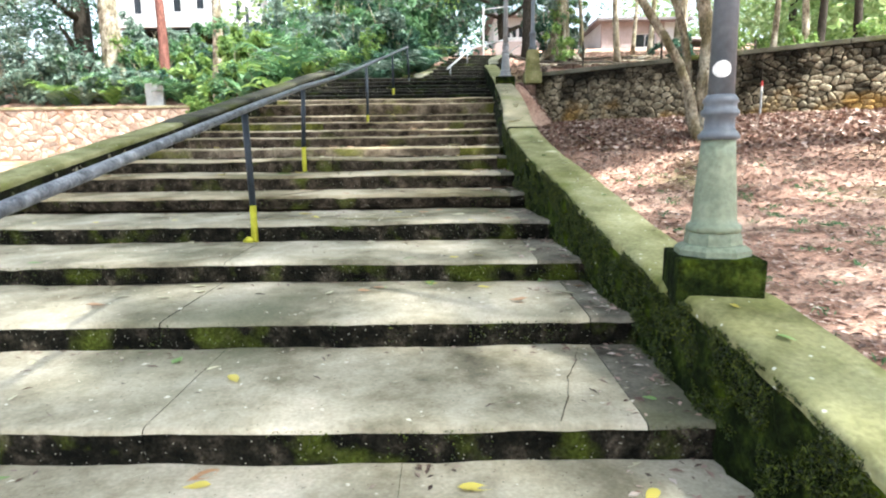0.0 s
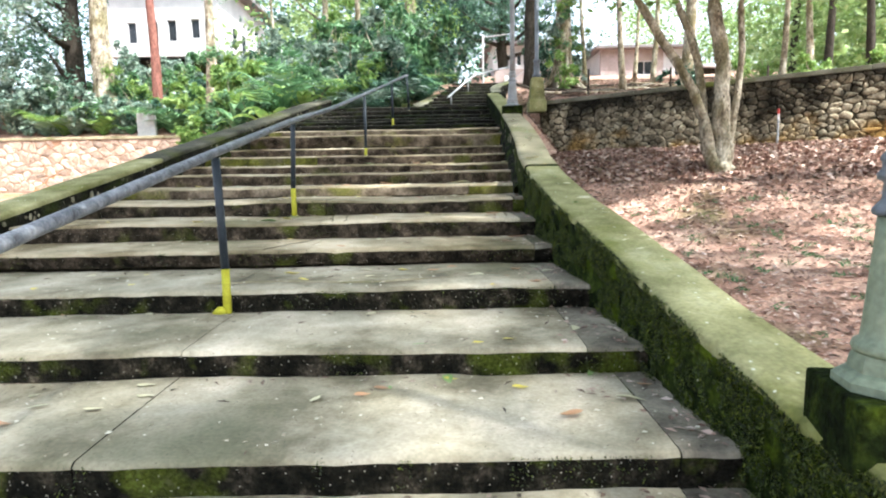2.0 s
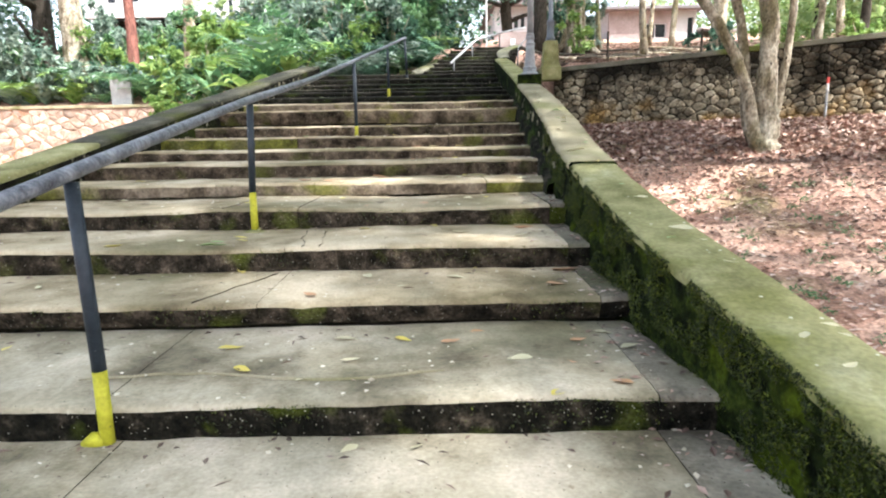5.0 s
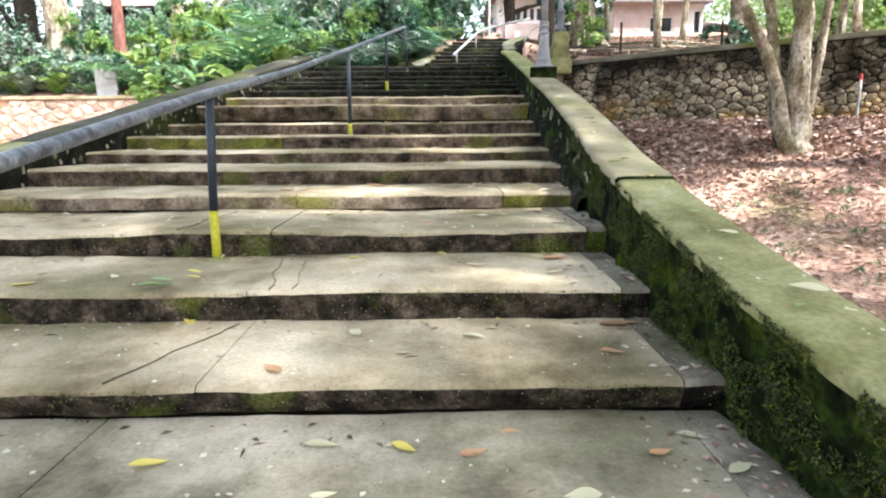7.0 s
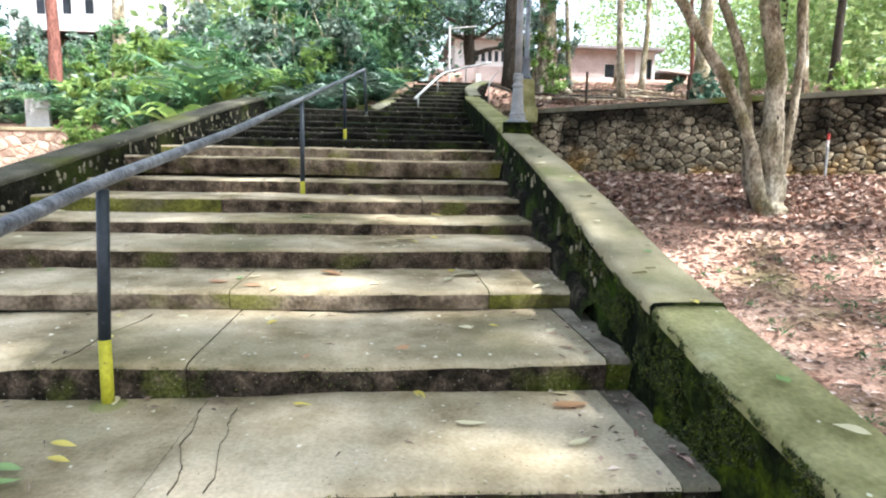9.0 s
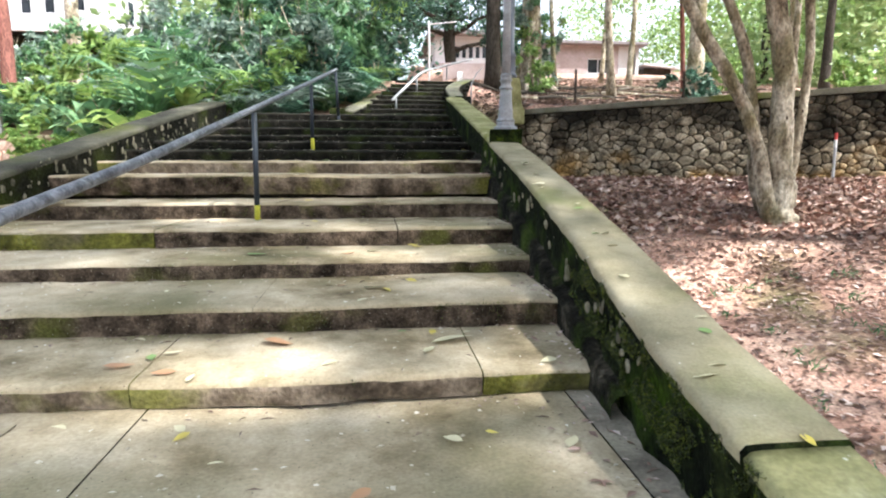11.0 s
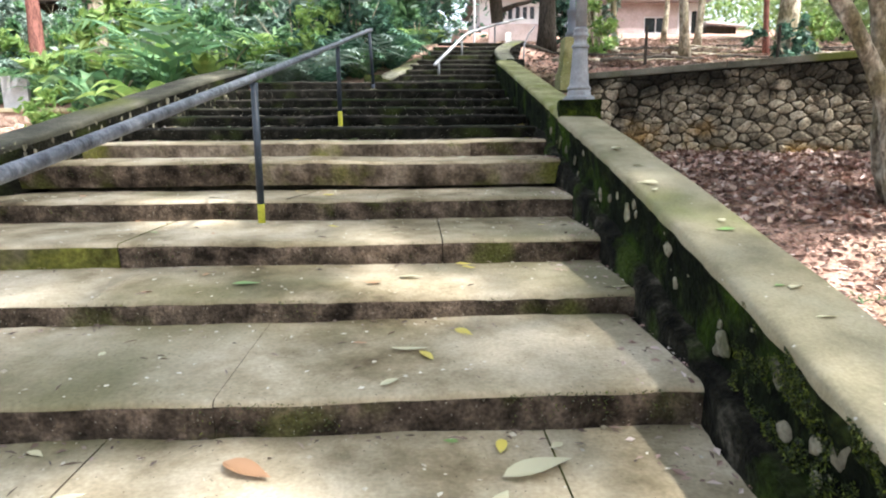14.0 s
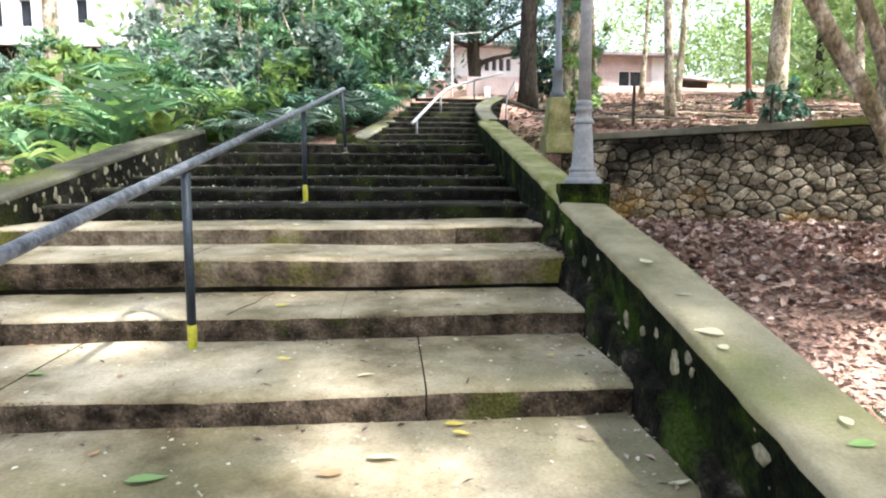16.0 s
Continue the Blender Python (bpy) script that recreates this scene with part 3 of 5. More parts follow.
right_wall = tagged(empty("wall_right", (0, 0, 0)), "low mossy stair wall with a lichen-green sloping coping", "wall", kind="structure")
outer = lambda y: inner(y) + 0.335
below = lambda y: min(slope(y) - 0.45, -0.2 + 0.15 * y)
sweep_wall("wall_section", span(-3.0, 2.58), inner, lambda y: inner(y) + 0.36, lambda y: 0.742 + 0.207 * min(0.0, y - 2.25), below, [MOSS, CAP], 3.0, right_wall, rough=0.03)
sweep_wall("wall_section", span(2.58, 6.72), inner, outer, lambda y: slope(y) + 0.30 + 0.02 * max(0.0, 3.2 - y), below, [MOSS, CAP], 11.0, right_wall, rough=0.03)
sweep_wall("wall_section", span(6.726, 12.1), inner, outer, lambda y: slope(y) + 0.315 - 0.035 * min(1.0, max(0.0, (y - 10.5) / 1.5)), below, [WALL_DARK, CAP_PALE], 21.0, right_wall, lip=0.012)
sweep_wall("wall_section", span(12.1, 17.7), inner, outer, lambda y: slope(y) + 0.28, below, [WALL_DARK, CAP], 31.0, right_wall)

left_wall = tagged(empty("wall_left", (0, 0, 0)), "low stair wall of dark mortar set with pale stones", "wall", kind="structure")
left_low = lambda y: min(slope(y) - 0.5, -0.6 + 0.1 * y)
left_top = lambda y: slope(y) + float(np.interp(y, [4, 7, 8.5, 10.5, 11.5, 12.5, 14, 15.5], [0.11, 0.085, 0.065, 0.075, 0.115, 0.15, 0.20, 0.25]))
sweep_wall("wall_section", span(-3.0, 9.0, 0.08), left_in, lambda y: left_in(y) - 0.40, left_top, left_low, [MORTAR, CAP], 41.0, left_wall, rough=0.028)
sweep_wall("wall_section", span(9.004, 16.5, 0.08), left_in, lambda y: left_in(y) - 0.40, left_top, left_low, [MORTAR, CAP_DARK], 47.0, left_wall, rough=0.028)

# crumbling mortar, coloured near black, in the joint between the steps and the wall
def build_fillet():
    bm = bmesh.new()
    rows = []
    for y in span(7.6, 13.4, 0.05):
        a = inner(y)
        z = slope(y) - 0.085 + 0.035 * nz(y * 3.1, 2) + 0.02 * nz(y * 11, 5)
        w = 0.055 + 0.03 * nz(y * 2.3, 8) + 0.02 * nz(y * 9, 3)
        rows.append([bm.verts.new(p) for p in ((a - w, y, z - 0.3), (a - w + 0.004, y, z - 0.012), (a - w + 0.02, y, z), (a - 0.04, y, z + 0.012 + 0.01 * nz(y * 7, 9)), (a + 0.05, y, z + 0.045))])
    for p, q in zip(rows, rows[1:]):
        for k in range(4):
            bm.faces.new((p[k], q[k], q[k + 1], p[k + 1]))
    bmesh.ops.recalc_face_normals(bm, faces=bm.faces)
    part("mortar_fillet", bm, FILLET, right_wall, "crumbling near-black mortar at the wall's foot", smooth=True)


build_fillet()

# ---- upper flight ----
FLIGHT = [(18.5 + 0.42 * i, 3.56 + 0.15 * i) for i in range(9)]


def flight_x(y):
    """Left and right ends of the upper flight, which bears to the right."""
    k = (y - 18.5) / 3.6
    return -0.62 + 1.15 * k, 1.55 + 0.82 * k


def build_upper():
    stair = tagged(empty("upper_staircase", (0, 0, 0)), "narrower dark upper flight of steps bearing away", "stairs", kind="structure")
    for i, (y0, z) in enumerate(FLIGHT):
        a, b = flight_x(y0)
        y1 = FLIGHT[i + 1][0] + 0.05 if i < len(FLIGHT) - 1 else 26.0
        # The upper flight's shade is in its colour too, along with the algae.
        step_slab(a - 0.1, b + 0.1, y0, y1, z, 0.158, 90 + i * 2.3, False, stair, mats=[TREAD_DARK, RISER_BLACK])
    bm = bmesh.new()
    for i, (y0, z) in enumerate(FLIGHT):
        a, b = flight_x(y0)
        box(bm, a - 0.08, b + 0.08, y0 + 0.06, y0 + 0.6, z - 0.6, z - 0.02)
    part("stair_core", bm, JOINT, stair)
    low = tagged(empty("wall_upper", (0, 0, 0)), "low pale coping wall beside the upper flight", "wall", kind="structure")
    sweep_wall("wall_section", span(18.0, 22.6, 0.1), lambda y: flight_x(y)[0] - 0.05, lambda y: flight_x(y)[0] - 0.38, lambda y: 3.62 + 0.275 * max(0, y - 18.5), lambda y: 2.9 + 0.3 * (y - 18), [MORTAR, CAP_GREY], 61.0, low)
    sweep_wall("wall_section", span(17.7, 22.3, 0.1), lambda y: flight_x(max(y, 18.2))[1] - 0.25 + 0.18 * math.cos((y - 17.7) * 1.1), lambda y: flight_x(max(y, 18.2))[1] + 0.08 + 0.18 * math.cos((y - 17.7) * 1.1), lambda y: 3.86 + 0.25 * max(0, y - 18.2), lambda y: 2.9 + 0.3 * (y - 18), [MORTAR, CAP_GREY], 67.0, low)


build_upper()

# ---- handrails ----
# foot x, y, foot z, top z, and the top's shift to the side
POSTS = [(-1.45, 0.95, 0.03, 0.93, 0.0), (-1.455, 4.54, 0.635, 1.635, -0.02), (-1.59, 6.9, 1.11, 2.06, 0.025), (-1.35, 11.0, 1.865, 2.885, 0.005), (-1.10, 13.8, 2.60, 3.525, 0.0), (-0.87, 16.2, 3.21, 4.08, -0.035)]


def round_path(points, steps=8, soft=0.35):
    """Points joined with softly rounded bends."""
    pts = [Vector(p) for p in points]
    out = [pts[0]]
    for a, b, c in zip(pts, pts[1:], pts[2:]):
        p, q = b + (a - b).normalized() * soft, b + (c - b).normalized() * soft
        for i in range(steps + 1):
            t = i / steps
            out.append(p * (1 - t) ** 2 + b * 2 * t * (1 - t) + q * t * t)
    return out + [pts[-1]]


def build_rail():
    rail = tagged(empty("handrail", (-1.45, 4.55, 0.64)), "dark painted pipe handrail on posts with yellow feet", "handrail")
    off = Matrix.Translation(rail.matrix_world.translation).inverted()
    tops = [(-1.45, -1.5, 0.44)] + [(x + d, y, t + 0.012) for x, y, b, t, d in POSTS] + [(-0.90, 16.42, 4.13)]
    tops[4:4] = [(-1.54, 7.65, 2.205), (-1.48, 8.65, 2.395)]
    bm = bmesh.new()
    tube(bm, round_path(tops, 8, 0.3), [0.0265] * (2 + 9 * (len(tops) - 2)), 14)
    bm.transform(off)
    part("rail", bm, RAIL, rail, "worn blue-grey pipe with sky gleam in its paint", smooth=True)
    for i, (x, y, b, t, d) in enumerate(POSTS):
        k = (0.3, 0.3, 0.31, 0.15, 0.2, 0.1)[i]
        bm = bmesh.new()
        tube(bm, [(x, y, b + (t - b) * k), (x + d, y, t - 0.02)], [0.025, 0.025], 12)
        bm.transform(off)
        post = part("post", bm, PIPE, rail, smooth=True)
        bm = bmesh.new()
        tube(bm, [(x, y, b - 0.05), (x, y, b + (t - b) * k)], [0.026, 0.0255], 12)
        if i == 1:
            tube(bm, [(x - 0.01, y, b + 0.03), (x - 0.05, y - 0.01, b + 0.035), (x - 0.085, y - 0.015, b + 0.02)], [0.03, 0.03, 0.012], 10)
        bm.transform(off)
        part("foot", bm, YELLOW if i < 5 else PIPE, post, "yellow painted foot" if i < 5 else "", smooth=True)
        bm = bmesh.new()
        lathe(bm, [(0.085, b - 0.02), (0.075, b + 0.006), (0.035, b + 0.016), (0.028, b + 0.018)], 14, (x, y))
        bm.transform(off)
        part("mortar_ring", bm, CAP_PALE, post, "pale mortar round the foot", smooth=True)
    pale = tagged(empty("upper_handrail", (0.0, 18.9, 3.56)), "pale bent pipe handrail of the upper flight", "handrail")
    off = Matrix.Translation(pale.matrix_world.translation).inverted()
    pts = [(0.17, 18.9, 3.90), (1.0, 21.2, 4.88), (2.1, 23.5, 5.5), (3.15, 26.0, 6.1)]
    bm = bmesh.new()
    tube(bm, round_path(pts, 8, 0.5), [0.03] * (2 + 18), 10)
    bm.transform(off)
    part("rail", bm, LAMPPALE, pale, smooth=True)
    for x, y, b, t in [(0.26, 19.15, 3.66, 4.02), (0.85, 20.78, 4.3, 4.70), (1.9, 23.1, 4.76, 5.36)]:
        bm = bmesh.new()
        tube(bm, [(x, y, b - 0.05), (x, y, t)], [0.022, 0.022], 8)
        bm.transform(off)
        part("post", bm, PIPE_PALE, pale, smooth=True)
    side = tagged(empty("side_handrail", (2.0, 19.3, 3.95)), "short bent grey pipe handrail beside the curved wall", "handrail")
    bm = bmesh.new()
    tube(bm, round_path([(0, 0, -0.15), (0.02, 0.05, 0.38), (0.55, 2.4, 1.0), (1.2, 5.0, 1.62)], 8, 0.2), [0.016] * 20, 8)
    part("rail", bm, PIPE_PALE, side, smooth=True)


build_rail()


# ---- street lamps on blocks ----
def street_lamp(x, y, z, size, base_mat, shaft_mat, label, tall=5.0, disc=False):
    """Cast lamp post: a square block, an octagonal plinth, a tapering fluted base, collars and a shaft."""
    lamp = tagged(empty("street_lamp", (x, y, z), -10.0), label, "street lamp")
    lamp.scale = (0.88, 0.88, 0.88)
    h = size / 2
    bm = bmesh.new()
    box(bm, -h, h, -h, h, -0.04, 0.18, 0.012)
    for v in bm.verts:
        v.co += Vector((nz(v.co.x * 9, v.co.y * 9, v.co.z * 9), nz(v.co.z * 9, v.co.x * 9), 0)) * 0.006
    part("block", bm, MOSS, lamp, "dark mossy concrete block")
    bm = bmesh.new()
    lathe(bm, [(0.168, 0.18), (0.168, 0.205), (0.150, 0.222), (0.128, 0.23), (0.124, 0.262), (0.118, 0.28), (0.112, 0.285)], 8)
    part("plinth", bm, base_mat, lamp)
    bm = bmesh.new()
    lathe(bm, [(0.118, 0.285), (0.122, 0.30), (0.118, 0.315), (0.101, 0.325), (0.097, 0.36), (0.078, 0.62), (0.074, 0.70)], 20)
    part("tapered_base", bm, base_mat, lamp, smooth=True)
    bm = bmesh.new()
    lathe(bm, [(0.076, 0.70), (0.088, 0.705), (0.09, 0.72), (0.078, 0.735), (0.066, 0.75), (0.064, 0.80), (0.08, 0.81), (0.083, 0.825), (0.07, 0.84), (0.07, 0.86), (0.077, 0.87), (0.07, 0.885), (0.058, 0.90)], 20)
    part("collar", bm, shaft_mat, lamp, smooth=True)
    bm = bmesh.new()
    lathe(bm, [(0.056, 0.90), (0.05, 1.6), (0.045, tall - 0.1), (0.06, tall - 0.08), (0.06, tall - 0.03), (0.03, tall)], 18)
    shaft = part("shaft", bm, shaft_mat, lamp, smooth=True)
    if disc:
        bm = bmesh.new()
        n = 12
        cols = []
        for i in range(n + 1):
            u = 0.036 * math.cos(math.pi * i / n)
            hh = math.sqrt(max(0.0, 0.036 ** 2 - u * u)) + 0.0005
            u -= 0.014
            y = -math.sqrt(0.0565 ** 2 - u * u) - 0.001
            cols.append((bm.verts.new((u, y, 1.006 - hh)), bm.verts.new((u, y, 1.006 + hh))))
        for p, q in zip(cols, cols[1:]):
            bm.faces.new((p[0], p[1], q[1], q[0]))
        part("sticker", bm, WHITE, shaft, "round white sticker")
    return lamp


street_lamp(1.10, 2.415, 0.728, 0.37, LAMPGREEN, LAMPGREY, "grey-green cast lamp post on a mossy block with a white sticker", disc=True)
street_lamp(1.26, 12.2, 2.645, 0.42, LAMPMID, LAMPMID, "grey lamp post on a dark block of the stair wall")


def pier_lamp():
    lamp = tagged(empty("lamp_post", (2.62, 17.85, 3.6)), "slim blue-grey lamp post on a tall mossy pier", "street lamp")
    bm = bmesh.new()
    box(bm, -0.24, 0.24, -0.22, 0.22, -0.3, 0.02, 0.01)
    lathe(bm, [(0.30, 0.02), (0.27, 0.1), (0.22, 0.62), (0.20, 0.64)], 4)
    part("pier", bm, CAP, lamp, "mossy green tapered pier")
    bm = bmesh.new()
    lathe(bm, [(0.12, 0.64), (0.12, 0.72), (0.085, 0.76), (0.085, 1.05), (0.1, 1.07), (0.1, 1.12), (0.055, 1.16), (0.05, 4.4), (0.02, 4.45)], 14)
    part("shaft", bm, LAMPGREY, lamp, smooth=True)


pier_lamp()


# ---- rubble walls ----
def stone_meshes(count, seed, mat):
    """A few lumpy stones, about one metre across, to be scaled."""
    out = []
    for i in range(count):
        bm = bmesh.new()
        bmesh.ops.create_icosphere(bm, subdivisions=2 if i < 4 else 1, radius=0.5)
        for v in bm.verts:
            p = v.co * 1.9 + Vector((seed + i * 7.1, 0, 0))
            q = v.co.normalized()
            sq = 1 / max(abs(q.x), abs(q.z), 0.72)
            v.co = Vector((v.co.x * sq * 0.86, v.co.y * 0.7, v.co.z * sq * 0.86)) * (1 + 0.28 * noise.noise(p))
        me = bpy.data.meshes.new("stone")
        bm.to_mesh(me)
        bm.free()
        me.materials.append(mat)
        me.shade_smooth()
        out.append(me)
    return out


def clip(poly, px, pz, nx, nz_):
    """The part of a polygon on the inner side of a line."""
    out = []
    for (ax, az), (bx, bz) in zip(poly, poly[1:] + poly[:1]):
        da, db = (ax - px) * nx + (az - pz) * nz_, (bx - px) * nx + (bz - pz) * nz_
        if da <= 0:
            out.append((ax, az))
        if da * db < 0:
            t = da / (da - db)
            out.append((ax + (bx - ax) * t, az + (bz - az) * t))
    return out


def rubble(parent, mat, a, b, base, top, mean, seed, joint=0.005, proud=0.022, rise=0.0):
    """Rough stones fitted together on a wall's face from a to b (plan points)."""
    rng = random.Random(seed)
    d = Vector((b[0] - a[0], b[1] - a[1], 0))
    length = d.length
    m = Matrix.Translation((a[0], a[1], 0)) @ Matrix.Rotation(math.atan2(d.y, d.x), 4, "Z") @ Matrix(((1, 0, 0, 0), (0, 1, 0, 0), (rise, 0, 1, 0), (0, 0, 0, 1)))
    seeds = []
    rows = max(2, round((top - base) / (mean * 0.6)))
    for r in range(rows):
        u = rng.uniform(-0.5, 0) * mean
        while u < length + 0.2:
            seeds.append((u, base + (top - base) * (r + 0.5 + rng.uniform(-0.55, 0.55)) / rows))
            u += mean * rng.choice([0.35, 0.5, 0.7, 0.9, 1.2, 1.7, 2.1])
    for px, pz in seeds:
        poly = [(max(0, px - mean), base), (min(length, px + mean), base), (min(length, px + mean), top), (max(0, px - mean), top)]
        if poly[1][0] - poly[0][0] < 0.05:
            continue
        for qx, qz in seeds:
            if (qx, qz) != (px, pz) and abs(qx - px) < 2.5 * mean and abs(qz - pz) < 2.5 * mean:
                poly = clip(poly, (px + qx) / 2, (pz + qz) / 2, qx - px, (qz - pz) * 2.0)
                if len(poly) < 3:
                    break
        if len(poly) < 3:
            continue
        cx, cz = sum(p[0] for p in poly) / len(poly), sum(p[1] for p in poly) / len(poly)
        size = max(0.04, sum(math.hypot(x - cx, z - cz) for x, z in poly) / len(poly))
        k = max(0.4, 1 - joint / size)
        ring = []
        for (x0, z0), (x1, z1) in zip(poly, poly[1:] + poly[:1]):
            for t in (0.18, 0.5, 0.82):
                x, z = x0 + (x1 - x0) * t, z0 + (z1 - z0) * t
                w = k * (1 + 0.26 * nz(x * 9, z * 9, seed)) * (0.97 if t == 0.5 else 0.92)
                ring.append((cx + (x - cx) * w, cz + (z - cz) * w))
        bm = bmesh.new()
        out = proud * rng.uniform(0.35, 1.2)
        tilt = rng.uniform(-0.25, 0.25), rng.uniform(-0.25, 0.25)
        low = [bm.verts.new((x, 0.03, z)) for x, z in ring]
        mid = [bm.verts.new((cx + (x - cx) * 0.97, -out * 0.65, cz + (z - cz) * 0.97)) for x, z in ring]
        high = [bm.verts.new((cx + (x - cx) * 0.74, -out + tilt[0] * (x - cx) * 0.4 + tilt[1] * (z - cz) * 0.4, cz + (z - cz) * 0.74)) for x, z in ring]
        hub = bm.verts.new((cx, -out * 1.12, cz))
        n = len(ring)
        for i in range(n):
            j = (i + 1) % n
            bm.faces.new((low[i], low[j], mid[j], mid[i]))
            bm.faces.new((mid[i], mid[j], high[j], high[i]))
            bm.faces.new((high[i], high[j], hub))
        bmesh.ops.recalc_face_normals(bm, faces=bm.faces)
        bm.transform(m)
        part("stone", bm, mat, parent, smooth=True)


def straight_wall(parent, a, b, base, top, thick, mats, cap_over=0.05, cap=0.11, rise=0.0):
    d = Vector((b[0] - a[0], b[1] - a[1], 0))
    m = Matrix.Translation((a[0], a[1], 0)) @ Matrix.Rotation(math.atan2(d.y, d.x), 4, "Z") @ Matrix(((1, 0, 0, 0), (0, 1, 0, 0), (rise, 0, 1, 0), (0, 0, 0, 1)))
    bm = bmesh.new()
    box(bm, 0, d.length, 0, thick, base - 0.5, top - cap)
    bm.transform(m)
    part("wall_body", bm, mats[0], parent)
    n = int(d.length / 2.2)
    for i in range(n):
        bm = bmesh.new()
        box(bm, d.length * i / n + 0.004, d.length * (i + 1) / n - 0.004, -cap_over, thick + cap_over, top - cap, top, 0.012)
        bmesh.ops.subdivide_edges(bm, edges=bm.edges[:], cuts=2, use_grid_fill=True)
        for v in bm.verts:
            v.co.z += 0.012 * nz(v.co.x * 1.3, v.co.y * 2, i)
            v.co.y += 0.01 * nz(v.co.x * 1.7, 3, i)
        bm.transform(m)
        part("coping", bm, mats[1], parent)


RW_A, RW_B = (2.75, wall_y(2.75)), (14.0, wall_y(14.0))
rubble_wall = tagged(empty("wall_rubble", (0, 0, 0)), "tall rubble stone retaining wall with a grey weathered concrete coping", "wall", kind="structure")
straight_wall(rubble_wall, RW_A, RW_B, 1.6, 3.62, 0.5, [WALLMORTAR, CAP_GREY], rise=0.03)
left_rubble = tagged(empty("wall_pale", (0, 0, 0)), "low pale pinkish stone retaining wall with flat coping", "wall", kind="structure")
straight_wall(left_rubble, (-32.0, 24.4), (-5.0, 24.4), 0.9, 3.38, 0.62, [PINKMORTAR, CAP_PALE])


# ---- trees ----
def crown_points(ends, n, spread, rng):
    e = np.array([tuple(p) for p in ends])
    clumps = e[rng.integers(0, len(e), max(8, n // 60))] + rng.normal(size=(max(8, n // 60), 3)) * spread
    return clumps[rng.integers(0, len(clumps), n)] + rng.normal(size=(n, 3)) * spread * 0.28


# openings cut in the crowns along the sun's line, to place sun patches on the steps and the bank: x, y, z, half width,
# half depth, how open
GAPS = [(-0.9, 8.2, 1.45, 0.5, 0.32, 0.9), (-0.6, 7.9, 1.40, 1.5, 0.16, 0.8), (-2.1, 7.3, 1.3, 0.6, 0.45, 0.7), (-1.9, 9.6, 1.75, 0.55, 0.4, 0.55), (-0.3, 11.7, 2.25, 0.8, 0.33, 0.7), (-1.9, 11.1, 2.05, 0.45, 0.35, 0.7), (-0.1, 12.5, 2.45, 1.1, 0.32, 0.6), (4.0, 12.5, 0.9, 1.0, 0.85, 1.0), (5.45, 13.35, 1.25, 0.8, 0.6, 1.0), (4.2, 10.6, 0.5, 1.0, 0.9, 0.6), (-5.5, 19.0, 3.0, 2.2, 2.0, 0.8), (-0.6, 10.1, 1.85, 1.5, 0.9, 0.25), (0.35, 9.9, 1.8, 0.55, 0.5, 0.45)]


def with_gaps(pts, base, rng):
    """Leaves of a crown without those that fill the openings."""
    p = pts + np.array(base)
    keep = np.ones(len(p), bool)
    for gx, gy, gz, rx, ry, share in GAPS:
        h = (p[:, 2] - gz) / to_sun.z
        d = ((p[:, 0] - to_sun.x * h - gx) / rx) ** 2 + ((p[:, 1] - to_sun.y * h - gy) / ry) ** 2
        keep &= ~((d < 1.0) & (rng.random(len(p)) < share))
    return pts[keep]


def tree(x, y, tall, girth, bark, label, leaf=None, leaves=3000, lean=(0, 0), spread=1.0, seed=1, first=0.45, leaf_size=0.16, stems=1, name="tree", limbs=7, z=None, stem_dirs=None, clear=0.0):
    """A tapered trunk or several stems with limbs and an airy crown of leaves."""
    rng = np.random.default_rng(seed)
    z0 = (height(x, y) if z is None else z) - 0.08
    thing = tagged(empty(name, (x, y, z0)), label, "tree")
    ends = []
    for s in range(stems):
        dx, dy = (stem_dirs[s] if stem_dirs else lean)
        k = 1.0 if s == 0 else rng.uniform(0.55, 0.8)
        bm = bmesh.new()
        pts, rad = [], []
        n = 14
        for i in range(n + 1):
            t = i / n
            wig = 0.035 * tall * t
            u = t if s == 0 else max(0.0, t - 0.08)
            pts.append((dx * tall * u ** 0.85 + wig * nz(t * 2.5, seed + s * 5.0), dy * tall * u ** 0.85 + wig * nz(t * 2.5, seed + 9 + s * 3.0), tall * t * k))
            rad.append(girth * k * (1 - 0.72 * t) * (1 + 0.28 * math.exp(-t * 26)))
        tube(bm, pts, rad, 12, 0.22, seed + s * 3.0)
        part("trunk" if s == 0 else "stem", bm, bark, thing, smooth=True)
        for j in range(limbs):
            t = first + (1 - first) * (j + 0.5) / limbs
            i = min(n - 1, int(t * n))
            p = Vector(pts[i])
            a = rng.uniform(0, 6.28)
            length = tall * spread * 0.28 * rng.uniform(0.7, 1.25)
            q = p + Vector((math.cos(a), math.sin(a), rng.uniform(0.3, 0.9))).normalized() * length
            mid = (p + q) / 2 + Vector((0, 0, -0.06 * length))
            bm = bmesh.new()
            r = rad[i] * 0.5
            tube(bm, [p, mid, q], [r, r * 0.6, r * 0.2], 6, 0.1, j)
            part("limb", bm, bark, thing, smooth=True)
            ends += [q, (mid + q) / 2]
        ends.append(Vector(pts[-1]))
    if leaf and leaves:
        pts = crown_points(ends, leaves, tall * 0.075 * spread + 0.25, rng)
        pts = with_gaps(pts, (x, y, z0), rng)
        pts = pts[pts[:, 2] + z0 > clear]
        me = leaf_mesh("crown", pts, rng.uniform(0.6, 1.3, len(pts)) * leaf_size, rng, leaf)
        o = new("crown", me)
        o.parent = thing
    return thing


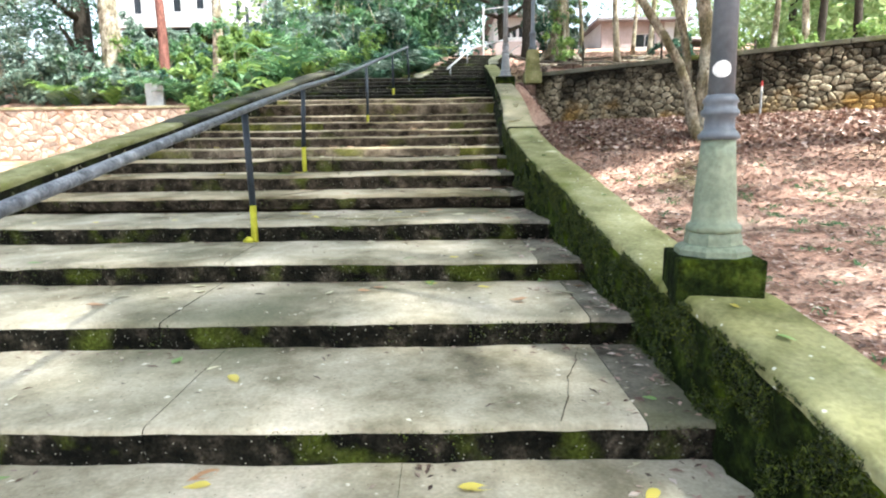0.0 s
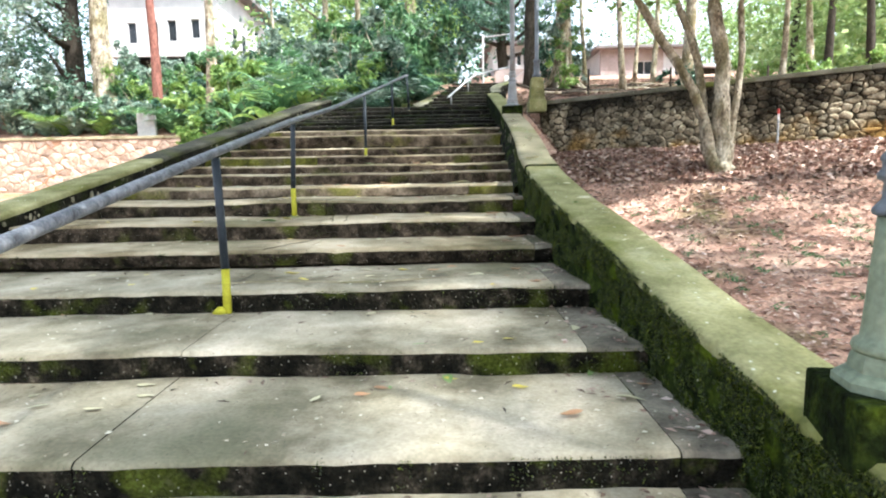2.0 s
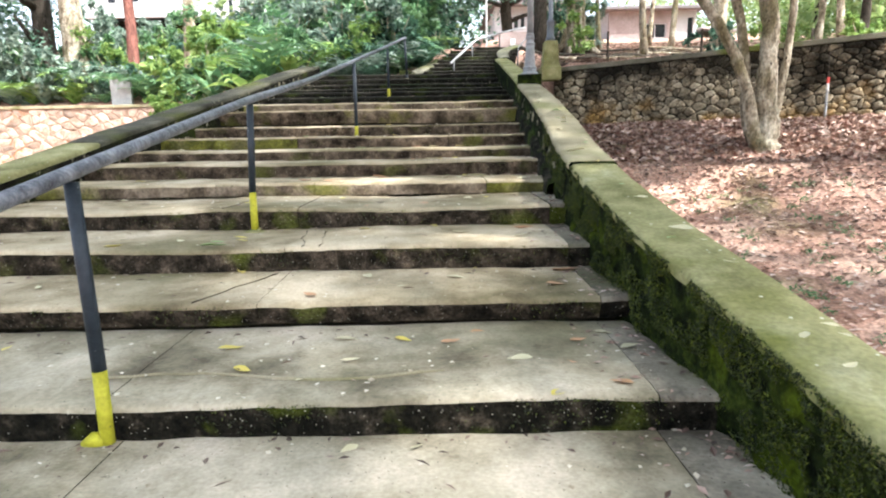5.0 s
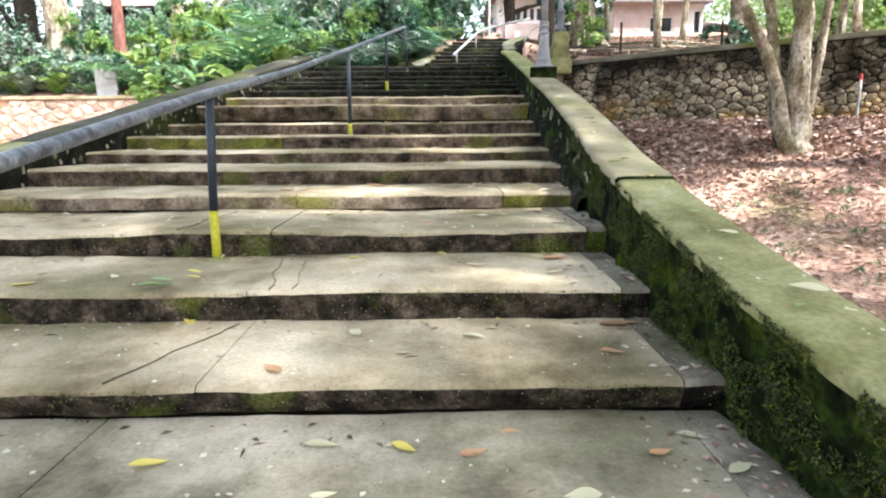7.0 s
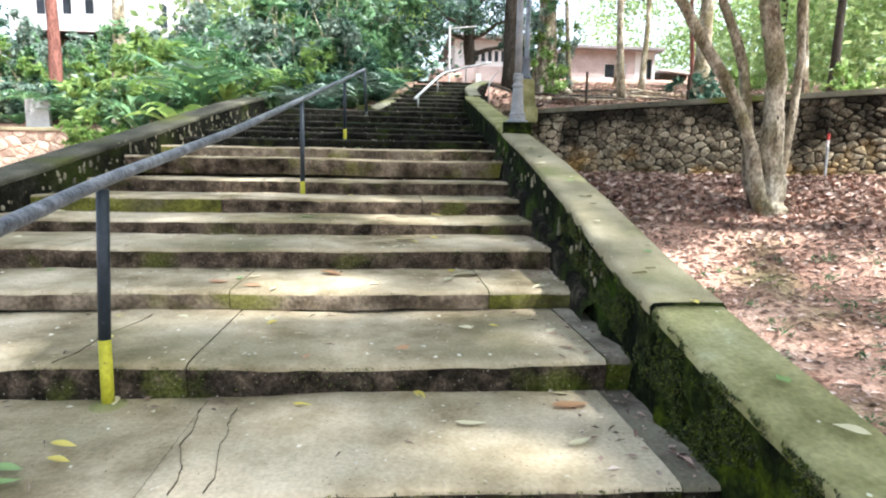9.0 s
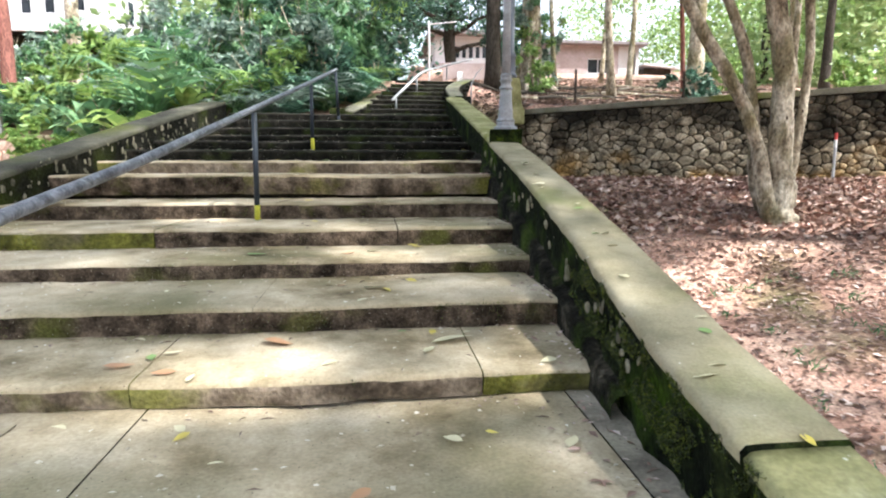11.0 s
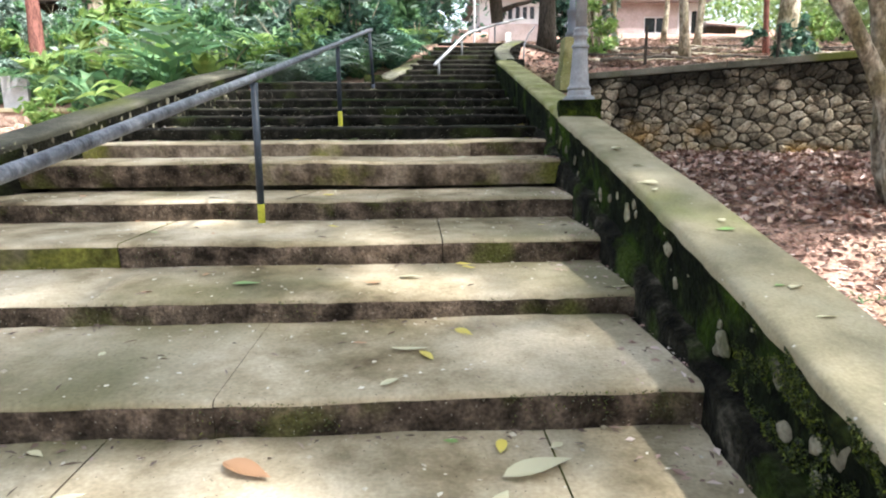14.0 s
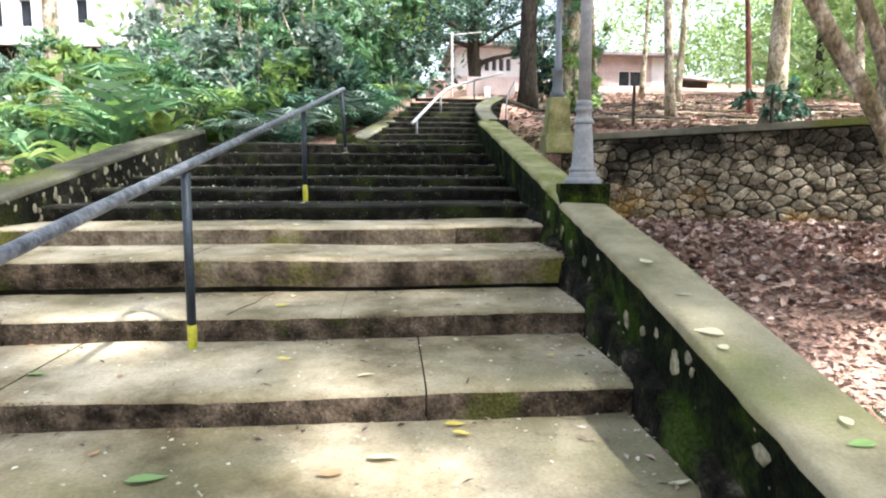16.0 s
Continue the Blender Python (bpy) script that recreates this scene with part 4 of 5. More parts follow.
def spreading_tree(x, y):
    """A broad dark tree: a leaning trunk that forks low into long level limbs under dense foliage."""
    rng = np.random.default_rng(47)
    z0 = height(x, y) - 0.1
    thing = tagged(empty("tree", (x, y, z0)), "broad dark tree with long level limbs and dense foliage", "tree")
    part("trunk", tube(bmesh.new(), [(0, 0, 0), (0.04, 0, 0.8), (-0.05, 0, 1.7), (0.0, 0, 2.6), (0.1, 0.1, 4.0), (0.0, 0.2, 6.5)], [0.36, 0.27, 0.25, 0.23, 0.17, 0.06], 12, 0.2, 3.0), BARK_DARK, thing, smooth=True)
    ends = []
    for k, (a, rise, far, start) in enumerate([(0.15, 0.55, 3.2, 1.2), (2.9, 0.5, 2.8, 1.9), (-0.5, 0.45, 2.6, 2.0), (3.7, 0.4, 2.8, 2.4), (0.8, 0.5, 2.8, 2.6), (2.2, 0.5, 2.6, 2.9), (4.6, 0.4, 2.2, 2.3), (5.3, 0.6, 2.8, 3.2), (1.5, 0.6, 2.2, 3.6), (3.2, 0.6, 2.6, 3.9), (0.0, 0.7, 2.4, 4.3)]):
        p = Vector((0, 0, start))
        d = Vector((math.cos(a), math.sin(a), 0))
        pts = [p + d * far * t + Vector((0, 0, far * rise * (t ** 1.4) + 0.25 * nz(t * 3, k))) for t in (0, 0.25, 0.5, 0.75, 1.0)]
        part("limb", tube(bmesh.new(), pts, [0.13, 0.10, 0.075, 0.05, 0.02], 7, 0.15, k), BARK_DARK, thing, smooth=True)
        ends += pts[2:] + [pts[-1] + Vector((0, 0, 0.5))]
    pts = crown_points(ends, 15000, 0.55, rng)
    pts = pts[pts[:, 2] > 1.75 + 0.25 * np.abs(np.sin(pts[:, 0] * 2))]
    o = new("crown", leaf_mesh("crown", pts, rng.uniform(0.6, 1.3, len(pts)) * 0.17, rng, LEAF_DARK))
    o.parent = thing


def buttressed_tree(x, y):
    """A fluted trunk on spreading root buttresses, with leafy climbers on it."""
    rng = np.random.default_rng(43)
    z0 = height(x, y) - 0.05
    thing = tagged(empty("tree", (x, y, z0)), "grey fluted tree on spreading buttress roots with leafy climbers", "tree")
    part("trunk", tube(bmesh.new(), [(0, 0, -0.1), (0, 0, 0.5), (0.02, 0, 1.2), (0.0, 0, 3.0), (0.05, 0, 6.0), (0.0, 0, 9.0)], [0.34, 0.31, 0.29, 0.26, 0.2, 0.08], 16, 0.35, 2.0), BARK, thing, smooth=True)
    for k in range(9):
        a = 6.28 * k / 9 + rng.uniform(-0.25, 0.25)
        L = rng.uniform(0.55, 0.95)
        top = rng.uniform(0.8, 1.7)
        d = Vector((math.cos(a), math.sin(a), 0))
        pts = [d * 0.2 + Vector((0, 0, top)), d * 0.26 + Vector((0, 0, top * 0.55)), d * (0.3 + 0.25 * L) + Vector((0, 0, 0.28)), d * (0.35 + 0.65 * L) + Vector((0, 0, 0.06)), d * (0.35 + L) + Vector((0, 0, -0.08))]
        part("root", tube(bmesh.new(), pts, [0.07, 0.10, 0.11, 0.08, 0.04], 7, 0.2, k), BARK, thing, smooth=True)
    climb = [(-0.45, -0.2, 1.9), (-0.3, -0.3, 2.3), (0.3, -0.3, 1.5), (0.45, -0.25, 1.2), (0.5, -0.2, 2.1), (-0.5, -0.1, 2.8), (0.2, -0.3, 2.8), (0.6, 0.0, 0.9), (-0.2, -0.2, 3.4), (0.4, -0.1, 3.5)]
    for leaf, n, pick in ((LEAF_LIGHT, 700, climb[::2]), (LEAF, 900, climb), (LEAF_BLUE, 500, climb[1::2])):
        pts = crown_points(pick, n, 0.24, rng)
        o = new("foliage", leaf_mesh("foliage", pts, rng.uniform(0.6, 1.3, n) * 0.13, rng, leaf))
        o.parent = thing


def several_stemmed_tree(x, y):
    """A short stout foot that parts into four stems, one of them leaning far out."""
    rng = np.random.default_rng(5)
    z0 = height(x, y) - 0.1
    thing = tagged(empty("tree", (x, y, z0)), "grey several-stemmed tree on leafy red earth", "tree")
    stems = [("trunk", [(0, 0, -0.1), (0.0, 0, 0.15), (0.03, 0, 0.7), (-0.01, 0.02, 1.6), (0.03, 0.05, 2.3), (-0.09, 0.08, 2.95), (-0.2, 0.1, 3.5), (-0.45, 0.2, 6.0), (-0.5, 0.3, 8.6)], [0.31, 0.25, 0.20, 0.165, 0.155, 0.155, 0.145, 0.10, 0.04]),
             ("stem", [(-0.14, -0.05, 0.0), (-0.22, -0.06, 0.35), (-0.38, -0.05, 1.05), (-0.62, 0.0, 1.72), (-0.94, 0.05, 2.3), (-1.31, 0.1, 2.85), (-1.7, 0.15, 3.5), (-2.9, 0.3, 5.4), (-3.6, 0.4, 7.0)], [0.13, 0.125, 0.105, 0.10, 0.10, 0.095, 0.09, 0.065, 0.03]),
             ("stem", [(-0.12, 0.1, 0.1), (-0.24, 0.15, 0.5), (-0.29, 0.2, 1.1), (-0.32, 0.24, 1.64), (-0.41, 0.3, 2.35), (-0.57, 0.35, 2.95), (-0.8, 0.4, 3.5), (-1.5, 0.6, 5.6), (-1.9, 0.7, 7.2)], [0.12, 0.11, 0.09, 0.09, 0.085, 0.08, 0.075, 0.05, 0.03]),
             ("stem", [(0.1, 0.0, 0.2), (0.19, 0.02, 0.65), (0.27, 0.04, 1.1), (0.37, 0.06, 1.72), (0.44, 0.08, 2.6), (0.38, 0.1, 3.5), (0.6, 0.2, 5.6), (0.9, 0.3, 7.0)], [0.09, 0.085, 0.075, 0.07, 0.065, 0.06, 0.045, 0.025])]
    ends = []
    for k, (name, pts, rad) in enumerate(stems):
        part(name, tube(bmesh.new(), round_path(pts, 4, 0.12), [r for r in np.interp(np.linspace(0, len(pts) - 1, 2 + 5 * (len(pts) - 2)), range(len(pts)), rad)], 14, 0.3, k * 3.1), BARK, thing, smooth=True)
        for j in range(4):
            p = Vector(pts[-1]).lerp(Vector(pts[-3]), j / 3.4)
            a = rng.uniform(0, 6.28)
            q = p + Vector((math.cos(a), math.sin(a), rng.uniform(0.2, 0.8))) * rng.uniform(1.3, 2.3)
            part("limb", tube(bmesh.new(), [p, (p + q) / 2 + Vector((0, 0, -0.08)), q], [0.04, 0.025, 0.01], 6, 0.1, j), BARK, thing, smooth=True)
            ends += [q, (p + q) / 2]
    pts = with_gaps(crown_points(ends, 6500, 0.8, rng), (x, y, z0), rng)
    pts = pts[pts[:, 2] > 3.6]
    o = new("crown", leaf_mesh("crown", pts, rng.uniform(0.6, 1.3, len(pts)) * 0.2, rng, LEAF_LIGHT))
    o.parent = thing


def build_trees():
    several_stemmed_tree(6.0, 13.98)
    # behind the rubble wall
    for i, (x, y, tall, g, bark, lf) in enumerate([(7.2, 18.9, 9, 0.2, BARK, LEAF_LIGHT), (8.66, 22.0, 8, 0.07, BARK_RED, LEAF_LIGHT), (9.24, 30.0, 8, 0.1, BARK, LEAF), (5.7, 20.0, 8, 0.11, BARK, LEAF_LIGHT), (11.2, 21.0, 8, 0.11, BARK, LEAF_LIGHT), (12.8, 19.0, 9, 0.13, BARK_DARK, LEAF_LIGHT), (8.7, 26.0, 9, 0.12, BARK, LEAF_LIGHT),
                                                   (5.6, 24.5, 9, 0.09, BARK, LEAF), (14.6, 24.0, 10, 0.16, BARK_DARK, LEAF_LIGHT), (16.5, 28.0, 10, 0.16, BARK, LEAF_LIGHT), (18.5, 33.0, 11, 0.2, BARK_DARK, LEAF_LIGHT), (15.8, 18.6, 9, 0.2, BARK_DARK, LEAF_LIGHT)]):
        tree(x, y, tall, g, bark, ("slim grey" if bark is BARK else "dark") + " tree trunk with light green leaves on the bank", lf, 3000, ((-1) ** i * 0.05, 0.03), 1.1, 20 + i, 0.5, 0.17)
    # beside the upper flight and at the head of the stairs
    tree(3.1, 22.2, 10, 0.24, BARK_DARK, "thick dark tree trunk beside the upper flight", LEAF_DARK, 2600, (0.01, 0.0), 1.0, 41, 0.45, 0.18)
    buttressed_tree(4.45, 23.3)
    spreading_tree(3.25, 33.0)
    tree(-1.3, 26.5, 10, 0.3, BARK, "grey tree trunk beside the path", LEAF_LIGHT, 3000, (0.01, 0), 1.2, 48, 0.35, 0.19)
    tree(-3.2, 24.8, 9, 0.14, BARK, "slim tree with light green leaves among the shrubs", LEAF_LIGHT, 3600, (0.0, 0), 1.2, 51, 0.3, 0.19)
    tree(-5.0, 27.5, 10, 0.16, BARK, "slim tree with light green leaves among the shrubs", LEAF_LIGHT, 1700, (0.02, 0), 0.8, 52, 0.3, 0.19)
    # on the left bank
    tree(-8.35, 23.1, 10, 0.27, BARK, "tall grey tree with flaking spotted bark", LEAF, 900, (0.005, 0.0), 1.0, 53, 0.75, 0.18)
    tree(-12.0, 26.6, 11, 0.24, BARK_RED, "slender leaning tree with red-brown bark", LEAF, 900, (0.0, 0.0), 1.0, 54, 0.75, 0.18)
    tree(-13.95, 26.3, 11, 0.5, BARK, "thick pale mossy tree trunk", LEAF_DARK, 2200, (-0.01, 0.0), 1.0, 55, 0.6, 0.18)
    tree(-15.7, 27.2, 11, 0.46, BARK_DARK, "thick dark tree trunk hung with leaves", LEAF_DARK, 5200, (0.0, 0.0), 0.8, 56, 0.12, 0.2)
    tree(-6.7, 25.6, 8, 0.09, BARK, "thin pale tree trunk among the shrubs", LEAF, 500, (0.0, 0.0), 0.7, 57, 0.4, 0.17)
    tree(-18.3, 25.4, 8, 0.13, BARK, "small tree with silvery green leaves", LEAF_BLUE, 9500, (0.02, -0.01), 1.25, 58, 0.1, 0.22, z=3.2)
    tree(-21.0, 29.0, 10, 0.2, BARK_DARK, "leafy dark tree on the bank", LEAF, 7000, (0.0, 0.0), 1.2, 59, 0.1, 0.24)
    # unseen trees added outside the view, whose high crowns shade the stairs
    for i, (x, y, tall, n) in enumerate([(5.0, -5.0, 12, 6200), (8.8, -3.0, 12, 2400), (6.2, -0.5, 12, 8300), (7.4, 3.4, 12.5, 12500), (8.6, 7.2, 12.5, 14000), (10.2, 11.6, 12, 15500), (-8.4, 5.0, 12, 6500), (14.0, 5.5, 12, 2600)]):
        tree(x, y, tall, 0.22, BARK, "unseen grey tree added so its crown shades the stairs", LEAF, n, (-0.36 - 0.012 * max(0.0, y) if x > 0 else 0.08, 0.03), 1.35, 70 + i, 0.55, 0.34, clear=7.6)


build_trees()


# ---- shrubs ----
def shrub(x, y, tall, wide, leaf, leaves, leaf_size, seed, label, slim=0.42, z=None):
    rng = np.random.default_rng(seed)
    thing = tagged(empty("shrub", (x, y, (height(x, y) if z is None else z) - 0.03)), label, "shrub")
    ends = []
    for k in range(4):
        a = 6.28 * k / 4 + rng.uniform(-0.5, 0.5)
        q = Vector((math.cos(a) * wide * 0.4 * rng.uniform(0.4, 1), math.sin(a) * wide * 0.4 * rng.uniform(0.4, 1), tall * rng.uniform(0.45, 0.95)))
        bm = bmesh.new()
        tube(bm, [(0, 0, -0.05), q * 0.5 + Vector((0, 0, 0.1 * tall)), q], [0.025, 0.016, 0.006], 5)
        part("stem", bm, BARK, thing)
        ends += [q, q * 0.75, q * 0.5, q * 0.3]
    pts = crown_points(ends, leaves, 0.16 * (tall + wide) / 2, rng)
    pts[:, 2] = np.abs(pts[:, 2])
    o = new("foliage", leaf_mesh("foliage", pts, rng.uniform(0.6, 1.35, leaves) * leaf_size, rng, leaf, slim=slim))
    o.parent = thing
    return thing


def frond_plant(x, y, size, fronds, leaf, seed, label, broad=False, z=None):
    """A fern or palm: arching ribs with leaflets, or broad blades."""
    rng = np.random.default_rng(seed)
    thing = tagged(empty("fern", (x, y, (height(x, y) if z is None else z) - 0.02)), label, "plant")
    for k in range(fronds):
        a = 6.28 * k / fronds + rng.uniform(-0.3, 0.3)
        L = size * rng.uniform(0.7, 1.15)
        up = rng.uniform(1.0, 1.8)
        n = 12
        verts, faces = [], []
        mids = []
        for i in range(n + 1):
            t = i / n
            r = L * t * 0.8
            mids.append(Vector((math.cos(a) * r, math.sin(a) * r, L * up * (t - 0.75 * t * t))))
        side = Vector((-math.sin(a), math.cos(a), 0))
        for i in range(1, n + 1):
            t = i / n
            m, p = mids[i], mids[i - 1]
            if broad:
                w0, w1 = (0.13 * L * math.sin(math.pi * min(1, max(0.02, tt)) ** 0.8) for tt in (t - 1 / n, t))
                b = len(verts)
                verts += [p - side * w0 + Vector((0, 0, w0 * 0.4)), p, p + side * w0 + Vector((0, 0, w0 * 0.4)), m - side * w1 + Vector((0, 0, w1 * 0.4)), m, m + side * w1 + Vector((0, 0, w1 * 0.4))]
                faces += [(b, b + 1, b + 4, b + 3), (b + 1, b + 2, b + 5, b + 4)]
            else:
                w = 0.26 * L * math.sin(math.pi * (0.12 + 0.86 * t)) + 0.02
                f = (m - p).normalized()
                for s in (-1, 1):
                    tip = m + side * s * w + f * w * 0.5 - Vector((0, 0, 0.25 * w))
                    b = len(verts)
                    verts += [p, p + (m - p) * 0.75, tip]
                    faces.append((b, b + 1, b + 2))
        me = bpy.data.meshes.new("frond")
        me.from_pydata([tuple(v) for v in verts], [], faces)
        me.materials.append(leaf)
        o = new("frond", me)
        o.parent = thing
    return thing


def build_shrubs():
    rng = random.Random(8)
    kinds = [(LEAF, "mid green leafy shrub on the bank"), (LEAF_DARK, "dark green leafy shrub on the bank"), (LEAF_LIGHT, "bright yellow-green shrub on the bank"), (LEAF_BLUE, "silvery green shrub on the bank")]
    n = 0
    for i in range(120):
        x = rng.uniform(-19, -2.2)
        y = rng.uniform(25.2, 36) if x < -5.5 else rng.uniform(20.5, 31)
        k = rng.choices(range(4), [6, 3, 4, 4])[0]
        if x < -13:
            k = rng.choices(range(4), [4, 3, 1, 5])[0]
        shrub(x, y, rng.uniform(1.2, 2.6), rng.uniform(1.4, 2.6), kinds[k][0], rng.randint(600, 950), rng.choice([0.17, 0.22, 0.3, 0.4]), 100 + i, kinds[k][1])
    for i, (x, y, s) in enumerate([(-3.6, 17.8, 1.6), (-2.6, 19.0, 1.8), (-1.7, 20.6, 1.7), (-4.6, 19.5, 1.6), (-5.2, 17.2, 1.2), (-1.5, 22.5, 1.5), (-6.5, 19.8, 1.4)]):
        shrub(x, y, s, s, LEAF_LIGHT if i % 2 else LEAF, 900, 0.17, 200 + i, "fresh green shrub beside the stair wall")
    for i in range(40):
        x = rng.uniform(-7.5, -0.2)
        y = rng.uniform(19.5, 30)
        if x > flight_x(min(y, 24))[0] - 1.0:
            x -= 2.0
        k = rng.choices(range(4), [4, 2, 8, 3])[0]
        shrub(x, y, rng.uniform(1.6, 3.4), rng.uniform(1.6, 2.6), kinds[k][0], rng.randint(800, 1200), rng.choice([0.15, 0.2, 0.28, 0.38]), 500 + i, kinds[k][1])
    for i in range(16):
        x, y = rng.uniform(-3.0, -1.0), rng.uniform(18.0, 20.5)
        frond_plant(x, y, rng.uniform(0.8, 1.5), 10, rng.choice([LEAF, LEAF_DARK, LEAF_BLUE]), 600 + i, "arching dark fern at the edge of the landing", z=3.39 if y < 18.6 else None)
    fern_rng = random.Random(77)
    for i in range(40):
        y = fern_rng.uniform(19.0, 24.5)
        x = flight_x(y)[0] - 0.5 - fern_rng.random() ** 1.5 * 1.6
        frond_plant(x, y, fern_rng.uniform(0.55, 1.05), 9, fern_rng.choice([LEAF_DARK, LEAF_DARK, LEAF, LEAF_LIGHT]), 900 + i, "low dark fern beside the upper flight")
    for i in range(7):
        y = 19.4 + 0.75 * i
        shrub(flight_x(y)[0] - 0.95 + 0.2 * math.sin(i * 2.1), y, 0.75, 0.9, LEAF_DARK if i % 3 else LEAF, 700, 0.16, 880 + i, "low dark shrub beside the upper flight")
    for i in range(8):
        shrub(rng.uniform(-3.2, -1.2), rng.uniform(18.7, 21.5), rng.uniform(1.3, 2.4), 1.5, LEAF_DARK if i % 2 else LEAF, 1000, 0.2, 640 + i, "dense green shrub at the edge of the landing")
    for i, (x, y, s) in enumerate([(-4.3, 17.0, 1.9), (-5.4, 19.0, 2.2), (-6.6, 21.5, 2.2), (-7.6, 22.4, 2.0), (-9.4, 22.8, 1.9), (-10.8, 25.1, 1.6), (-4.6, 20.5, 2.3), (-3.6, 18.8, 1.8)]):
        frond_plant(x, y, s, 10, (LEAF, LEAF_LIGHT, LEAF)[i % 3], 660 + i, "large arching green palm on the bank")
    for i, (x, y, s) in enumerate([(-4.4, 16.4, 1.2), (-5.6, 17.6, 1.4), (-7.0, 19.0, 1.5), (-4.9, 18.2, 1.3), (-8.4, 20.8, 1.5), (-6.2, 20.2, 1.6), (-3.8, 17.3, 1.0)]):
        frond_plant(x, y, s, 8, (LEAF_LIGHT, LEAF, LEAF_LIGHT)[i % 3], 680 + i, "broad-leaved bright green plant beside the stair wall", True)
    for i, (x, y, s) in enumerate([(4.5, 24.3, 2.2), (5.0, 25.0, 2.0), (4.1, 24.8, 2.6)]):
        shrub(x, y, s, 1.2, LEAF_BLUE if i == 1 else LEAF_DARK, 1100, 0.2, 700 + i, "bluish dark shrub between the tree trunks")
    for i, (x, s) in enumerate([(-18.6, 2.9), (-17.4, 2.7), (-16.2, 2.6), (-15.2, 2.0), (-14.0, 1.6), (-12.8, 1.5)]):
        shrub(x, 25.3, s, s, LEAF_BLUE, 1500, 0.26, 560 + i, "silvery green shrub overhanging the pale wall")
    for i in range(70):
        x = rng.uniform(-17, -3.6)
        y = rng.uniform(24.9, 27) if x < -5 else rng.uniform(17.5, 23)
        frond_plant(x, y, rng.uniform(0.9, 2.1), 9, rng.choice([LEAF, LEAF_LIGHT, LEAF_BLUE, LEAF]), 300 + i, "arching green fern on the bank")
    for i, (x, y, s) in enumerate([(-5.1, 20.6, 1.3), (-3.9, 19.9, 1.2), (-10.2, 25.4, 1.3)]):
        frond_plant(x, y, s, 6, LEAF_LIGHT, 340 + i, "broad-leaved yellow-green plant growing on the bank", True)
    for i, (x, y) in enumerate([(7.1, 18.5), (10.2, 17.6), (12.5, 17.9), (4.0, 21.0), (4.7, 24.5), (14.5, 21.5), (11.5, 24.5), (17.0, 24.0), (19, 28), (15, 29)]):
        shrub(x, y, 1.1 + 0.12 * (i % 5), 1.3, LEAF_LIGHT if i != 0 else LEAF_DARK, 800, 0.15, 360 + i, "light green shrub on the upper bank" if i else "dark green shrub at a tree's foot")


build_shrubs()


# ---- far woods ----
def build_woods():
    rng = np.random.default_rng(5)
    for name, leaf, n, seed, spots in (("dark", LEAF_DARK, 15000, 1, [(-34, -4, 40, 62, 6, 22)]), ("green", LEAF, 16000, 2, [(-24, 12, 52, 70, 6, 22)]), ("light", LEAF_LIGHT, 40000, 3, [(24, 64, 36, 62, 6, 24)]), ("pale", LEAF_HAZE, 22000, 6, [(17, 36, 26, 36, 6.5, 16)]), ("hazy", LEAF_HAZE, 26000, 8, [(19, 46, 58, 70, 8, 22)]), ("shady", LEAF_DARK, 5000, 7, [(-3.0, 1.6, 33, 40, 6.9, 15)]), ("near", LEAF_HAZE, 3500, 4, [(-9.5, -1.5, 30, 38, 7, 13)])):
        pts = []
        for x0, x1, y0, y1, z0, z1 in spots:
            m = n // 130
            c = np.stack([rng.uniform(x0, x1, m), rng.uniform(y0, y1, m), rng.uniform(z0, z1, m)], 1)
            pts.append(c[rng.integers(0, m, n)] + rng.normal(size=(n, 3)) * [1.2, 1.0, 0.7])
        p = np.concatenate(pts)
        me = leaf_mesh("far_woods", p, rng.uniform(0.25, 0.5, len(p)), rng, leaf, slim=0.55)
        tagged(new("far_woods", me), "distant " + name + " woodland foliage behind the stairs", "woods", kind="stuff")


build_woods()


# ---- buildings ----
def window(parent, x0, x1, z0, z1, y, mat_frame=FRAME, bars=1):
    bm = bmesh.new()
    w = 0.05
    for a, b, c, d in ((x0, x1, z0, z0 + w), (x0, x1, z1 - w, z1), (x0, x0 + w, z0 + w, z1 - w), (x1 - w, x1, z0 + w, z1 - w)):
        box(bm, a, b, y - 0.04, y + 0.06, c, d)
    for i in range(1, bars):
        xx = x0 + (x1 - x0) * i / bars
        box(bm, xx - 0.02, xx + 0.02, y - 0.02, y + 0.05, z0 + w, z1 - w)
    wd = part("window", bm, mat_frame, parent)
    bm = bmesh.new()
    box(bm, x0 + w, x1 - w, y + 0.05, y + 0.065, z0 + w, z1 - w)
    part("pane", bm, GLASS, wd)


def house_front(parent, x0, x1, z0, z1, y, thick, holes, mat):
    """A front wall with real openings."""
    xs = sorted({x0, x1, *[h[0] for h in holes], *[h[1] for h in holes]})
    for a, b in zip(xs, xs[1:]):
        cuts = [z0]
        for h in sorted(holes, key=lambda h: h[2]):
            if h[0] <= a and h[1] >= b:
                cuts += [h[2], h[3]]
        cuts.append(z1)
        for c, d in zip(cuts[::2], cuts[1::2]):
            part("wall_panel", box(bmesh.new(), a, b, y, y + thick, c, d), mat, parent)


